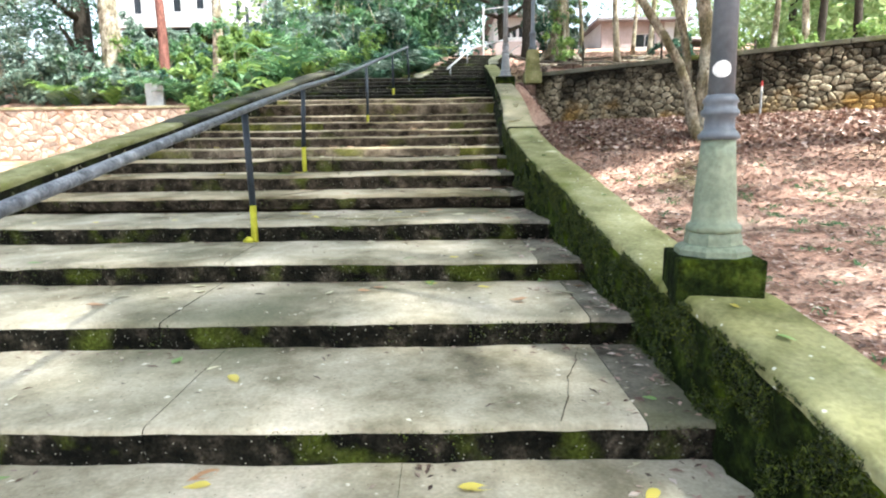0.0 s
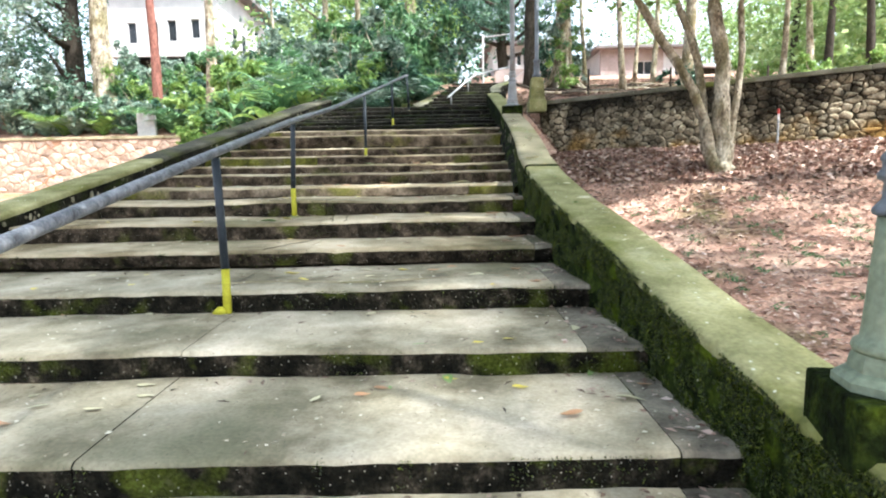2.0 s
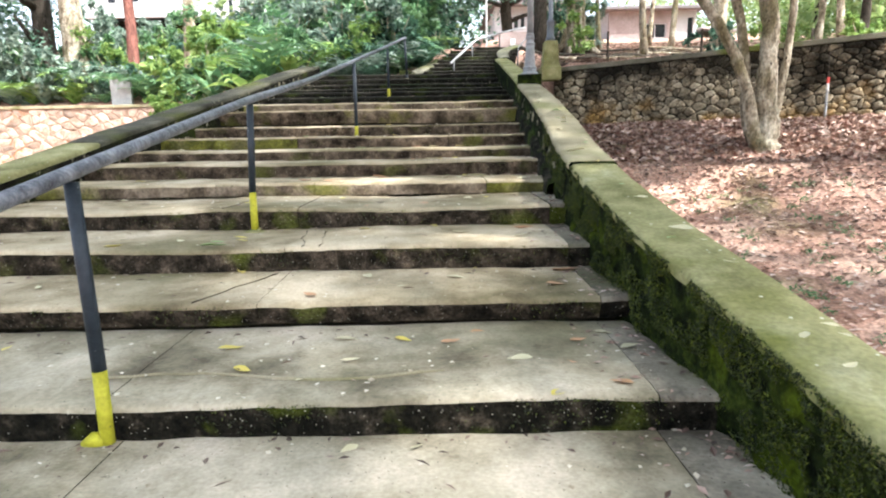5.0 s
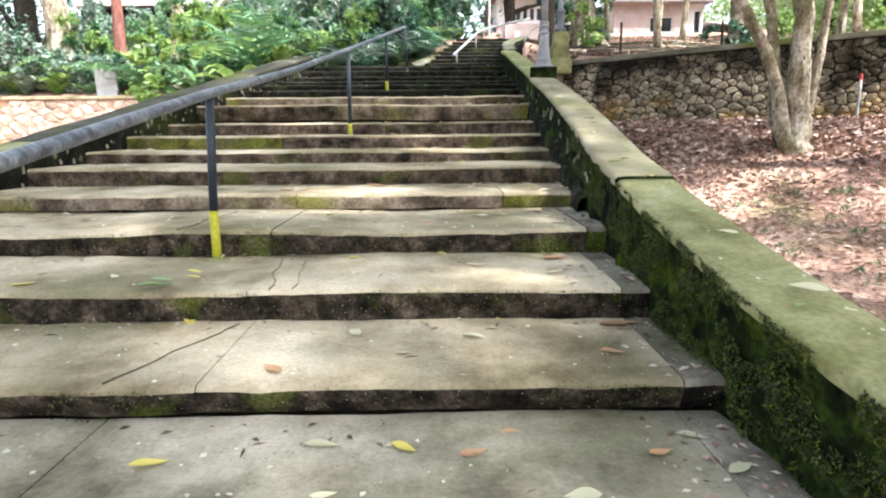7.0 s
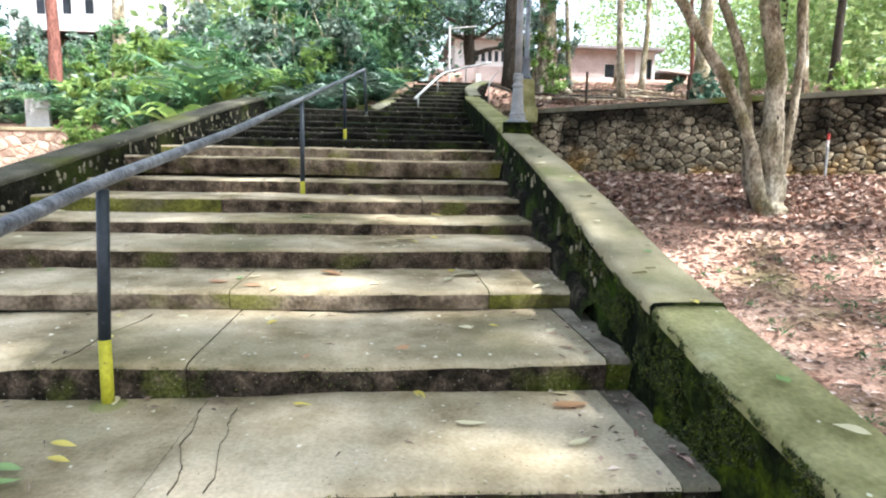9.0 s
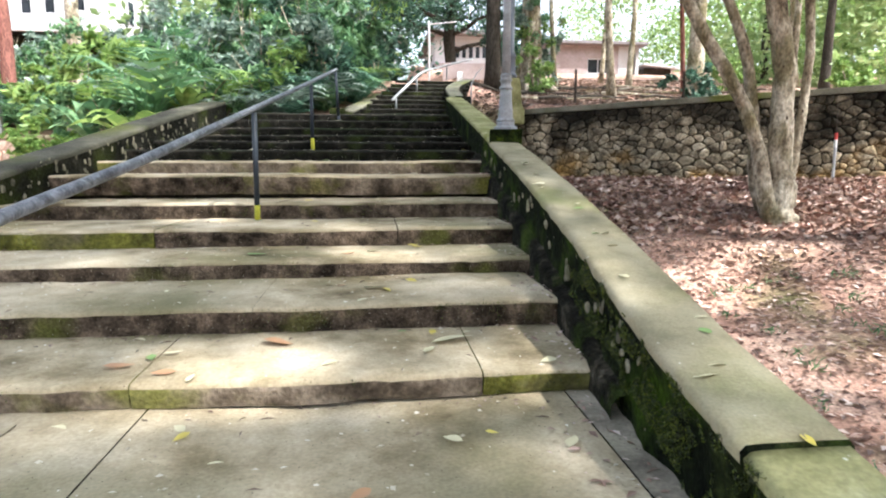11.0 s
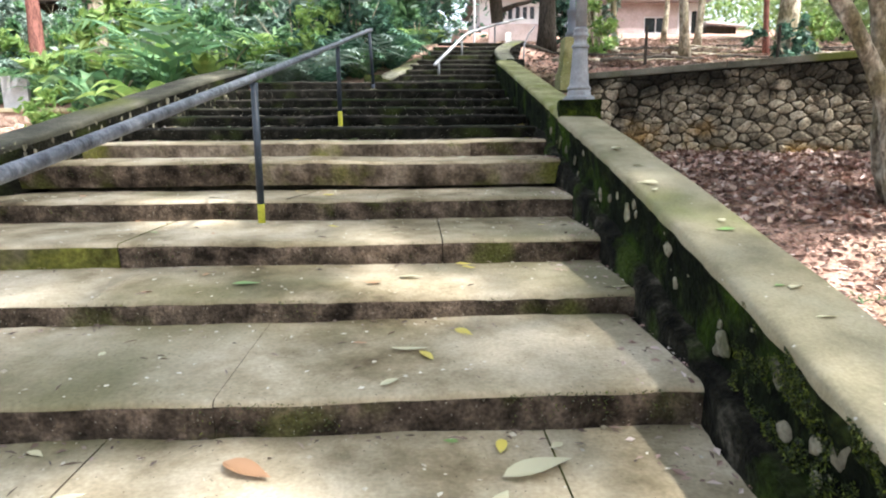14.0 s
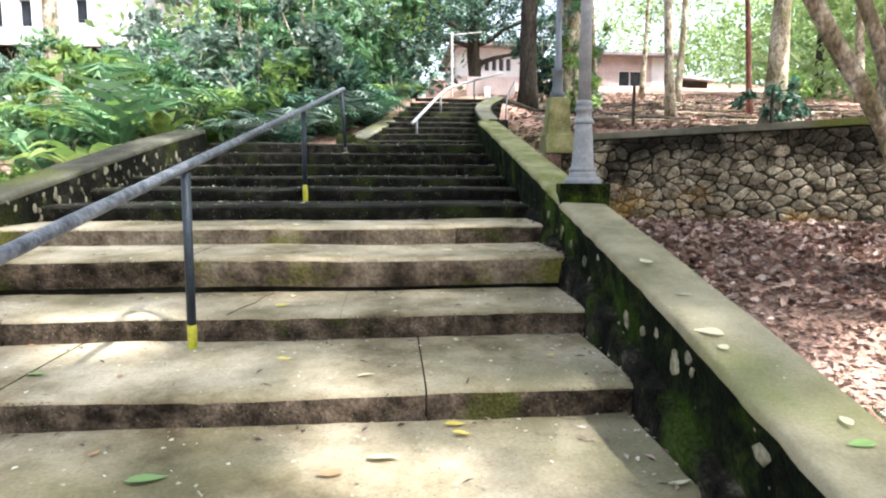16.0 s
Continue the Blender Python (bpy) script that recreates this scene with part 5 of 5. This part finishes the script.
def build_white_house():
    h = tagged(empty("house", (0, 0, 0)), "white two-storey house with narrow dark windows above the bank", "house")
    x0, x1, y = -20.0, -13.3, 38.0
    holes = [(-18.75, -18.2, 9.95, 11.2), (-17.45, -16.9, 10.0, 11.25), (-16.35, -15.8, 10.05, 11.3), (-14.95, -14.4, 10.2, 11.35)]
    house_front(h, x0, x1, 9.2, 14.5, y, 0.25, holes, PLASTER)
    for a, b, c, d in holes:
        window(h, a, b, c, d, y + 0.1)
    bm = bmesh.new()
    box(bm, x1 - 0.25, x1, y + 0.25, y + 10, 9.2, 13.6)
    box(bm, x0, x1 - 0.25, y + 9.8, y + 10, 9.2, 13.6)
    box(bm, x0, x0 + 0.25, y + 0.25, y + 9.8, 9.2, 13.6)
    part("wall", bm, PLASTER, h)
    for yy in (40.6, 42.4):
        bm = bmesh.new()
        box(bm, x1 + 0.004, x1 + 0.05, yy, yy + 0.6, 10.2, 11.4)
        part("window", bm, GLASS, h)
    bm = bmesh.new()
    box(bm, x0 - 0.3, x1 + 0.8, y - 0.7, y + 10.6, 13.6, 13.85, 0.04)
    part("roof", bm, ROOF, h)
    bm = bmesh.new()
    box(bm, x0 + 0.6, x1 - 0.4, y + 0.9, y + 9.5, 6.9, 9.2)
    # The near-black colour stands in for the shade under the house.
    part("basement", bm, MORTAR, h, "shaded recessed lower storey")


def build_low_building():
    b = tagged(empty("low_building", (0, 0, 0)), "low pale brick building with a dark window and flat roof", "building")
    y = 36.0
    house_front(b, 8.6, 12.1, 6.9, 8.75, y, 0.25, [(10.45, 11.65, 7.36, 8.14)], BRICKPALE)
    house_front(b, 12.1, 13.2, 6.9, 8.75, y - 0.02, 0.27, [(12.75, 13.05, 7.0, 8.4)], PLASTER)
    part("door", box(bmesh.new(), 12.75, 13.05, y + 0.12, y + 0.16, 7.0, 8.4), GLASS, b, "dark doorway")
    window(b, 10.45, 11.65, 7.36, 8.14, y + 0.08, bars=2)
    bm = bmesh.new()
    box(bm, 12.95, 13.2, y + 0.25, y + 6, 6.9, 8.75)
    box(bm, 8.6, 8.85, y + 0.25, y + 6, 6.9, 8.75)
    box(bm, 8.85, 12.95, y + 5.8, y + 6, 6.9, 8.75)
    part("wall", bm, PLASTER, b)
    bm = bmesh.new()
    box(bm, 8.2, 13.5, y - 0.5, y + 6.4, 8.75, 8.92, 0.03)
    part("roof", bm, ROOF, b)
    shed = tagged(empty("shed", (0, 0, 0)), "small dark lean-to shed with a grey sheet roof", "shed")
    bm = bmesh.new()
    box(bm, 13.7, 15.2, 36.4, 38, 6.9, 7.75)
    part("wall", bm, BARK_DARK, shed)
    bm = bmesh.new()
    box(bm, 13.5, 15.5, 36.0, 38.2, 7.78, 7.86)
    bm.transform(Matrix.Translation((14.5, 37, 7.8)) @ Matrix.Rotation(0.08, 4, "Y") @ Matrix.Translation((-14.5, -37, -7.8)))
    part("roof", bm, FRAME, shed)
    # both stand at their true distance and size
    for ob in (b, shed):
        ob.matrix_world = Matrix.Translation((0.5, 5.3, 2.12)) @ Matrix.Scale(1.26, 4) @ Matrix.Translation((0, -5.3, -2.2))


def build_far_house():
    h = tagged(empty("far_house", (0, 0, 0)), "white building with a row of windows beyond the stairs", "building")
    y = 46.0
    x0, x1 = 3.9, 9.2
    holes = [(4.75 + 0.46 * i, 5.12 + 0.46 * i, 9.78, 10.62) for i in range(6)]
    house_front(h, x0, x1, 9.45, 11.2, y, 0.3, holes, PLASTER)
    for a in holes:
        window(h, *a, y + 0.1)
    part("lower_wall", box(bmesh.new(), x0, x1, y - 0.05, y + 8, 6.5, 9.45), BRICKPALE, h, "pinkish lower storey")
    part("body", box(bmesh.new(), x0, x1, y + 0.6, y + 8, 9.46, 11.2), PLASTER, h)
    part("roof", box(bmesh.new(), x0 - 0.5, x1 + 0.5, y - 0.9, y + 8.5, 11.2, 11.42), ROOF, h)
    hut = tagged(empty("white_hut", (0, 0, 0)), "small white building half hidden by foliage", "building")
    part("wall", box(bmesh.new(), -0.9, 1.1, 41.5, 44, 6.5, 10.0), PLASTER, hut)
    part("roof", box(bmesh.new(), -1.3, 1.5, 41.1, 44.4, 10.0, 10.2), ROOF, hut)
    fence = tagged(empty("pale_gate", (0, 0, 0)), "pale pinkish low wall at the head of the stairs", "wall")
    bm = bmesh.new()
    box(bm, 2.7, 4.6, 31.0, 31.2, 5.7, 6.85)
    part("panel", bm, BRICKPALE, fence)


build_white_house()
build_low_building()
build_far_house()


def small_things():
    box_post = tagged(empty("white_box", (2.7, 26.0, 5.3)), "small white box on a low post beside the path", "box")
    part("post", tube(bmesh.new(), [(0, 0, -0.3), (0, 0, 0.05)], [0.03, 0.03], 8), LAMPPALE, box_post)
    part("case", box(bmesh.new(), -0.09, 0.09, -0.07, 0.07, 0.04, 0.38, 0.012), WHITE, box_post)
    slab = tagged(empty("stone_slab", (-11.6, 24.75, 3.36)), "upright pale grey concrete slab on the pale wall", "stone slab")
    bm = bmesh.new()
    box(bm, -0.36, 0.36, -0.08, 0.08, 0, 0.92, 0.015)
    part("slab", bm, LAMPPALE, slab)
    pipe = tagged(empty("marker_pole", (7.9, wall_y(7.9) - 0.10, 2.2)), "thin pole with red and white bands against the rubble wall", "pole")
    part("shaft", tube(bmesh.new(), [(0, 0, -0.1), (0.0, 0, 0.55)], [0.024, 0.024], 8), LAMPPALE, pipe)
    part("band", tube(bmesh.new(), [(0, 0, 0.55), (0, 0, 0.68)], [0.026, 0.026], 8), WHITE, pipe, "white band")
    part("band", tube(bmesh.new(), [(0, 0, 0.68), (0, 0, 0.80)], [0.027, 0.027], 8), RED, pipe, "red band")
    part("rod", tube(bmesh.new(), [(0, 0, 0.80), (-0.02, 0, 1.3)], [0.012, 0.010], 6), BARK_DARK, pipe, "thin dark rod")
    pole = tagged(empty("white_pole", (2.02, 30.0, 5.85)), "thin white pole at the head of the stairs", "pole")
    bm = bmesh.new()
    tube(bm, [(0, 0, 0), (0, 0, 2.4)], [0.045, 0.045], 8)
    tube(bm, [(0, 0, 2.3), (1.1, 0, 2.42)], [0.02, 0.02], 6)
    part("shaft", bm, PLASTER, pole)


small_things()


def build_logs():
    rng = random.Random(31)
    for i in range(46):
        x, y = rng.uniform(3.6, 13.0), rng.uniform(18.6, 27.0)
        if y < wall_y(x) + 1.0:
            y = wall_y(x) + rng.uniform(1.0, 4.0)
        L, a, r = rng.uniform(0.8, 3.0), rng.uniform(-0.5, 0.5), rng.uniform(0.015, 0.06)
        log = tagged(empty("branch", (x, y, height(x, y) + r)), "dead grey-brown branch lying on the upper bank", "branch", "dead branches on the bank")
        bm = bmesh.new()
        pts = [(L * (k / 6 - 0.5) * math.cos(a), L * (k / 6 - 0.5) * math.sin(a), height(x + L * (k / 6 - 0.5) * math.cos(a), y + L * (k / 6 - 0.5) * math.sin(a)) - height(x, y) + 0.05 * nz(k * 0.8, i)) for k in range(7)]
        tube(bm, pts, [r * (1 - 0.1 * k) for k in range(7)], 6, 0.2, i)
        part("stick", bm, BARK_DARK if i % 3 else BARK, log, smooth=True)
    for i, (x, y) in enumerate([(6.14, 17.3), (8.6, 17.0), (4.2, 18.4)]):
        post = tagged(empty("fence_post", (x, y, height(x, y))), "thin dark fence post behind the coping", "fence post")
        part("post", tube(bmesh.new(), [(0, 0, -0.1), (0, 0, 0.75)], [0.03, 0.028], 6), BARK_DARK, post)


build_logs()


# ---- stones of the walls ----
STONES = stone_meshes(8, 3.0, SETSTONE)
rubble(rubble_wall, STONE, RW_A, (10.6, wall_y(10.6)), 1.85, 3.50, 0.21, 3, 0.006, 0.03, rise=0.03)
rubble(left_rubble, PINKSTONE, (-19.5, 24.4), (-6.5, 24.4), 1.3, 3.26, 0.42, 5, 0.004, 0.012)


def set_stones(parent, ys, face, low, high, side, seed, per, size):
    """Pale stones half sunk in the mortar of a stair wall."""
    rng = random.Random(seed)
    for y0, y1 in ys:
        for _ in range(int((y1 - y0) * per)):
            y = rng.uniform(y0, y1)
            z = slope(y) + rng.uniform(low, high)
            s = rng.uniform(*size)
            o = new("stone", rng.choice(STONES))
            o.parent = parent
            o.matrix_world = Matrix.Translation((face(y) + side * 0.012, y, z)) @ Matrix.Rotation(math.pi / 2, 4, "Z") @ Matrix.Rotation(rng.uniform(-0.8, 0.8), 4, "Y") @ Matrix.Diagonal((s * rng.uniform(0.6, 1.1), 0.022, s * rng.uniform(0.9, 1.7), 1))


set_stones(right_wall, [(7.4, 13.0)], inner, -0.05, 0.22, 1, 3, 8, (0.035, 0.085))
set_stones(left_wall, [(5.0, 11.5)], left_in, -0.3, 0.0, -1, 4, 20, (0.03, 0.075))
set_stones(left_wall, [(11.5, 16.2)], left_in, -0.2, 0.12, -1, 6, 26, (0.03, 0.075))


# ---- fallen leaves ----
def tread_height(x, y):
    z = NOSES[0][1]
    for y0, h in NOSES:
        if y >= y0 + 0.03:
            z = h + 0.012 * min(1.0, (y - y0) / 0.4)
    return z


def fallen_leaf_mesh(seed, mat):
    rng = np.random.default_rng(seed)
    n = 7
    verts, faces = [], []
    curl = rng.uniform(0.01, 0.07)
    for i in range(n + 1):
        t = i / n
        w = 0.24 * math.sin(math.pi * t ** 0.8) * (1 - 0.25 * t) + 0.004
        zz = curl * (2 * t - 1) ** 2 + 0.02 * math.sin(5 * t + seed)
        verts += [(t - 0.5, -w, zz + w * 0.35), (t - 0.5, 0, zz), (t - 0.5, w, zz + w * (0.2 + 0.2 * math.sin(seed)))]
        if i:
            b = 3 * (i - 1)
            faces += [(b, b + 1, b + 4, b + 3), (b + 1, b + 2, b + 5, b + 4)]
    me = bpy.data.meshes.new("fallen_leaf")
    me.from_pydata(verts, [], faces)
    me.materials.append(mat)
    me.shade_smooth()
    return me


def build_fallen():
    rng = random.Random(12)
    kinds = [(LEAF_YELLOW, "yellow fallen leaf on a concrete step"), (LEAF_PALE, "pale dry fallen leaf on a concrete step"), (LEAF_BROWN, "orange-brown fallen leaf on a concrete step"), (LEAF_GREEN, "green fallen leaf on a concrete step")]
    meshes = [[fallen_leaf_mesh(k * 10 + s, m) for s in range(3)] for k, (m, _) in enumerate(kinds)]

    def drop(k, x, y, z, size, turn):
        o = new("fallen_leaf", rng.choice(meshes[k]))
        o.matrix_world = Matrix.Translation((x, y, z + 0.006)) @ Matrix.Rotation(radians(turn), 4, "Z") @ Matrix.Rotation(rng.uniform(-0.12, 0.12), 4, "X") @ Matrix.Diagonal((size, size, size, 1))
        tagged(o, kinds[k][1], "leaf", "fallen leaves on the stairs")

    for i in range(150):
        y = rng.uniform(1.0, 14.5)
        x = rng.uniform(left_in(y) + 0.1, inner(y) - 0.08)
        k = rng.choices(range(4), [3, 5, 2, 1])[0]
        drop(k, x, y, tread_height(x, y), rng.uniform(0.05, 0.12), rng.uniform(0, 360))
    for x, y, k, s in [(0.10, 1.86, 0, 0.13), (-0.08, 3.66, 0, 0.08), (-1.89, 3.40, 1, 0.09), (-0.87, 1.97, 1, 0.10), (0.32, 4.88, 2, 0.09), (-1.05, 4.86, 0, 0.10), (-0.61, 4.95, 1, 0.08), (0.40, 6.77, 2, 0.17), (-0.06, 6.60, 1, 0.13),
                       (-1.56, 6.49, 0, 0.11), (-1.66, 6.33, 3, 0.13), (0.15, 8.42, 1, 0.26), (-0.79, 8.45, 2, 0.20), (-1.28, 8.33, 1, 0.10), (-1.47, 8.15, 2, 0.14), (0.07, 10.1, 0, 0.09), (-0.27, 9.1, 1, 0.17), (-0.49, 9.2, 2, 0.07),
                       (-1.14, 9.8, 3, 0.15), (-0.27, 9.9, 1, 0.14), (0.42, 5.68, 2, 0.10), (-0.12, 5.88, 1, 0.12), (-0.77, 4.75, 1, 0.07),
                       (0.66, 2.0, 1, 0.10), (-1.11, 1.97, 1, 0.09), (0.82, 3.54, 2, 0.08), (0.70, 3.37, 1, 0.13), (0.24, 3.53, 0, 0.08), (-0.40, 3.55, 2, 0.09), (-0.48, 3.47, 2, 0.08), (-1.47, 3.5, 1, 0.09), (-1.19, 5.13, 0, 0.12), (-0.67, 5.24, 1, 0.12),
                       (-0.17, 5.17, 2, 0.10), (0.43, 5.16, 2, 0.09), (0.58, 5.27, 1, 0.10), (-0.02, 5.29, 2, 0.11), (0.55, 6.03, 2, 0.19), (-0.42, 5.69, 1, 0.07), (-1.65, 6.23, 3, 0.17), (-1.52, 6.38, 0, 0.10), (0.33, 6.42, 1, 0.11), (-0.76, 6.83, 0, 0.09),
                       (-1.54, 8.6, 1, 0.08), (0.82, 9.62, 1, 0.10), (-0.8, 10.75, 0, 0.08), (-1.96, 10.6, 3, 0.11), (0.05, 10.2, 0, 0.10)]:
        drop(k, x, y, tread_height(x, y), s, (x * 700 + y * 300) % 60 - 30)
    for x, y, s in [(0.99, 9.78, 0.12), (1.08, 10.58, 0.13), (1.10, 9.20, 0.07), (0.98, 9.66, 0.08), (0.88, 7.91, 0.08), (0.95, 5.31, 0.12), (0.98, 4.12, 0.07), (1.07, 4.36, 0.06)]:
        drop(1, x, y, slope(y) + 0.318, s, (y * 400) % 180)
    for i in range(22):
        y = rng.uniform(1.6, 12)
        x = rng.uniform(inner(y) + 0.06, inner(y) + 0.28)
        drop(rng.choice([1, 1, 1, 0, 3]), x, y, (0.742 + 0.207 * min(0.0, y - 2.25) if y < 2.58 else slope(y) + 0.31), rng.uniform(0.04, 0.1), rng.uniform(0, 360))


build_fallen()


def build_litter():
    rng = np.random.default_rng(9)
    n = 46000
    x = rng.uniform(1.5, 13, n)
    y = rng.uniform(3, 19, n)
    keep = (y < [wall_y(a) - 0.15 for a in x]) & ((y > 12.2 - 0.3 * x) | (rng.random(n) < 0.7))
    x, y = x[keep], y[keep]
    p = np.array([(a, b, height(a, b) + 0.015) for a, b in zip(x, y)])
    tagged(new("leaf_litter", leaf_mesh("leaf_litter", p, rng.uniform(0.035, 0.125, len(p)), rng, LITTER, droop=0.0, slim=0.5, flat=0.75)), "dry reddish-brown leaf litter lying on the bank", "leaf litter", kind="stuff")
    # dry leaves below the wall, with some of the shade there in their colour
    n = 7000
    x = rng.uniform(2.2, 12, n)
    y = np.array([wall_y(a) for a in x]) - 0.1 - 4.2 * rng.random(n) ** 1.7
    p = np.array([(a, b, height(a, b) + 0.02) for a, b in zip(x, y)])
    tagged(new("leaf_litter", leaf_mesh("leaf_litter", p, rng.uniform(0.05, 0.13, n), rng, LITTER_DARK, droop=0.0, slim=0.45, flat=0.6)), "dark dry leaves heaped below the rubble wall", "leaf litter", kind="stuff")
    heap = np.random.default_rng(19)
    n = 3600
    y = heap.uniform(18.2, 27.0, n)
    x = np.array([flight_x(min(b, 23.0))[1] + 0.25 for b in y]) + heap.random(n) * 2.6
    p = np.array([(a, b, height(a, b) + 0.02) for a, b in zip(x, y)])
    tagged(new("leaf_litter", leaf_mesh("leaf_litter", p, heap.uniform(0.07, 0.17, n), heap, LITTER_DARK, droop=0.0, slim=0.45, flat=0.6)), "dry brown leaves on the earth beside the upper flight", "leaf litter", kind="stuff")
    for mat, n, label in ((LITTER, 4200, "curled pale brown leaves heaped below the rubble wall"), (LITTER_RED, 4200, "curled reddish dry leaves heaped below the rubble wall")):
        x = heap.uniform(1.9, 11.5, n)
        y = np.array([wall_y(a) for a in x]) - 0.05 - 3.0 * heap.random(n) ** 1.4
        p = np.array([(a, b, height(a, b) + 0.02 + 0.05 * max(0.0, nz(a * 2.2, b * 2.2, 31))) for a, b in zip(x, y)])
        tagged(new("leaf_litter", leaf_mesh("leaf_litter", p, heap.uniform(0.08, 0.2, n), heap, mat, droop=0.0, slim=0.5, flat=0.42)), label, "leaf litter", kind="stuff")
    # upper bank litter, its brown darkened to carry the shade there
    n = 16000
    x, y = rng.uniform(3, 15, n), 17.2 + 17 * rng.random(n) ** 1.5
    keep = y > [wall_y(a) + 0.5 for a in x]
    p = np.array([(a, b, height(a, b) + 0.02) for a, b in zip(x[keep], y[keep])])
    tagged(new("leaf_litter", leaf_mesh("leaf_litter", p, rng.uniform(0.09, 0.24, len(p)), rng, LITTER_DARK, droop=0.0, slim=0.35, flat=0.7)), "dry brown leaves and twigs on the upper bank", "leaf litter", kind="stuff")
    n = 2600
    spots = np.stack([rng.uniform(1.7, 7.5, 150), rng.uniform(3.5, 12.5, 150)], 1)
    w = spots[rng.integers(0, 150, n)] + rng.normal(size=(n, 2)) * 0.06
    p = np.array([(a, b, height(a, b) + 0.04) for a, b in w])
    tagged(new("weeds", leaf_mesh("weeds", p, rng.uniform(0.04, 0.12, n), rng, LEAF, droop=-0.5, slim=0.16)), "small green grass tufts on the red earth", "weeds", kind="stuff")
    # moss on the stair wall's face
    n = 120000
    y = rng.uniform(0.6, 8.6, n)
    down = rng.random(n) ** 1.5 * 0.46
    top = np.array([(0.722 + 0.207 * min(0.0, b - 2.25) if b < 2.58 else slope(b) + 0.285) for b in y])
    clump = np.array([nz(b * 5, d * 6, 40) + 0.6 * nz(b * 14, d * 14, 44) for b, d in zip(y, down)]) - 0.5 * down + 0.12 * (y < 6.5)
    keep = clump > -0.12
    y, down, top, clump = y[keep], down[keep], top[keep], clump[keep]
    n = len(y)
    x = np.array([inner(b) for b in y]) + 0.012 - rng.random(n) * 0.04 * np.clip(clump * 1.6 + 0.25, 0.1, 1.0)
    tagged(new("moss", leaf_mesh("moss", np.stack([x, y, top - down], 1), rng.uniform(0.007, 0.021, n), rng, MOSS_TUFT, droop=0.9, slim=0.34)), "green moss hanging on the stair wall", "moss", kind="stuff")
    # crumbs and leaf bits gathered at the foot of each riser
    n = 1500
    step = rng.integers(3, 21, n)
    x = np.array([rng.uniform(left_in(NOSES[k][0]) + 0.1, inner(NOSES[k][0]) - 0.02) for k in step])
    y = np.array([NOSES[k + 1][0] for k in step]) - 0.012 - 0.16 * rng.random(n) ** 2.2
    p = np.array([(a, b, tread_height(a, b) + 0.006) for a, b in zip(x, y)])
    tagged(new("debris", leaf_mesh("debris", p, rng.uniform(0.012, 0.05, n), rng, LITTER_DARK, droop=0.0, slim=0.45, flat=0.85)), "dry leaf bits and dirt gathered at the foot of the risers", "debris", kind="stuff")
    # leaf bits gathered in the corner by the wall
    n = 900
    y = rng.uniform(0.8, 13, n)
    x = np.array([inner(b) for b in y]) - 0.03 - 0.35 * rng.random(n) ** 2
    p = np.array([(a, b, tread_height(a, b) + 0.007) for a, b in zip(x, y)])
    tagged(new("debris", leaf_mesh("debris", p, rng.uniform(0.012, 0.06, n), rng, LITTER, droop=0.0, slim=0.45, flat=0.85)), "dry leaf bits gathered beside the mossy wall", "debris", kind="stuff")
    rows = []
    for i in range(3, 20):
        y0, z = NOSES[i]
        for _ in range(2600):
            a = rng.uniform(left_in(y0) + 0.1, inner(y0))
            if nz(a * 1.7, i * 2.3, 60) + 0.5 * nz(a * 6, i * 2.3, 63) + 0.22 * (a > 0.1) > 0.22:
                b = y0 + 0.024 * nz(a * 0.9, i * 3.7) + 0.012 * nz(a * 5, i * 3.7)
                rows.append((a, b - rng.uniform(-0.006, 0.008), z + 0.016 * nz(a * 0.9, i * 3.7, 5) - 0.012 - 0.11 * rng.random() ** 2.2))
    tagged(new("moss", leaf_mesh("moss", np.array(rows), rng.uniform(0.006, 0.017, len(rows)), rng, MOSS_TUFT, droop=0.6, slim=0.4)), "green moss growing on the risers of the steps", "moss", kind="stuff")
    n = 3200
    y = rng.uniform(0.8, 17.5, n)
    x = np.array([rng.uniform(left_in(b) + 0.08, inner(b) - 0.03) for b in y])
    p = np.array([(a, b, tread_height(a, b) + 0.006) for a, b in zip(x, y)])
    n2 = 420
    y2 = rng.uniform(0.9, 16, n2)
    x2 = np.array([rng.uniform(left_in(b) + 0.08, inner(b) - 0.03) for b in y2])
    p2 = np.array([(a, b, tread_height(a, b) + 0.008) for a, b in zip(x2, y2)])
    tagged(new("twigs", leaf_mesh("twigs", p2, rng.uniform(0.025, 0.08, n2), rng, LITTER_DARK, droop=0.0, slim=0.14, flat=0.95)), "small dark twigs and seed pods scattered on the steps", "twigs", kind="stuff")
    tagged(new("petals", leaf_mesh("petals", p, rng.uniform(0.008, 0.032, n), rng, PETAL, droop=0.0, slim=0.7, flat=0.9)), "small pale petals and crumbs scattered on the steps", "petals", kind="stuff")


build_litter()
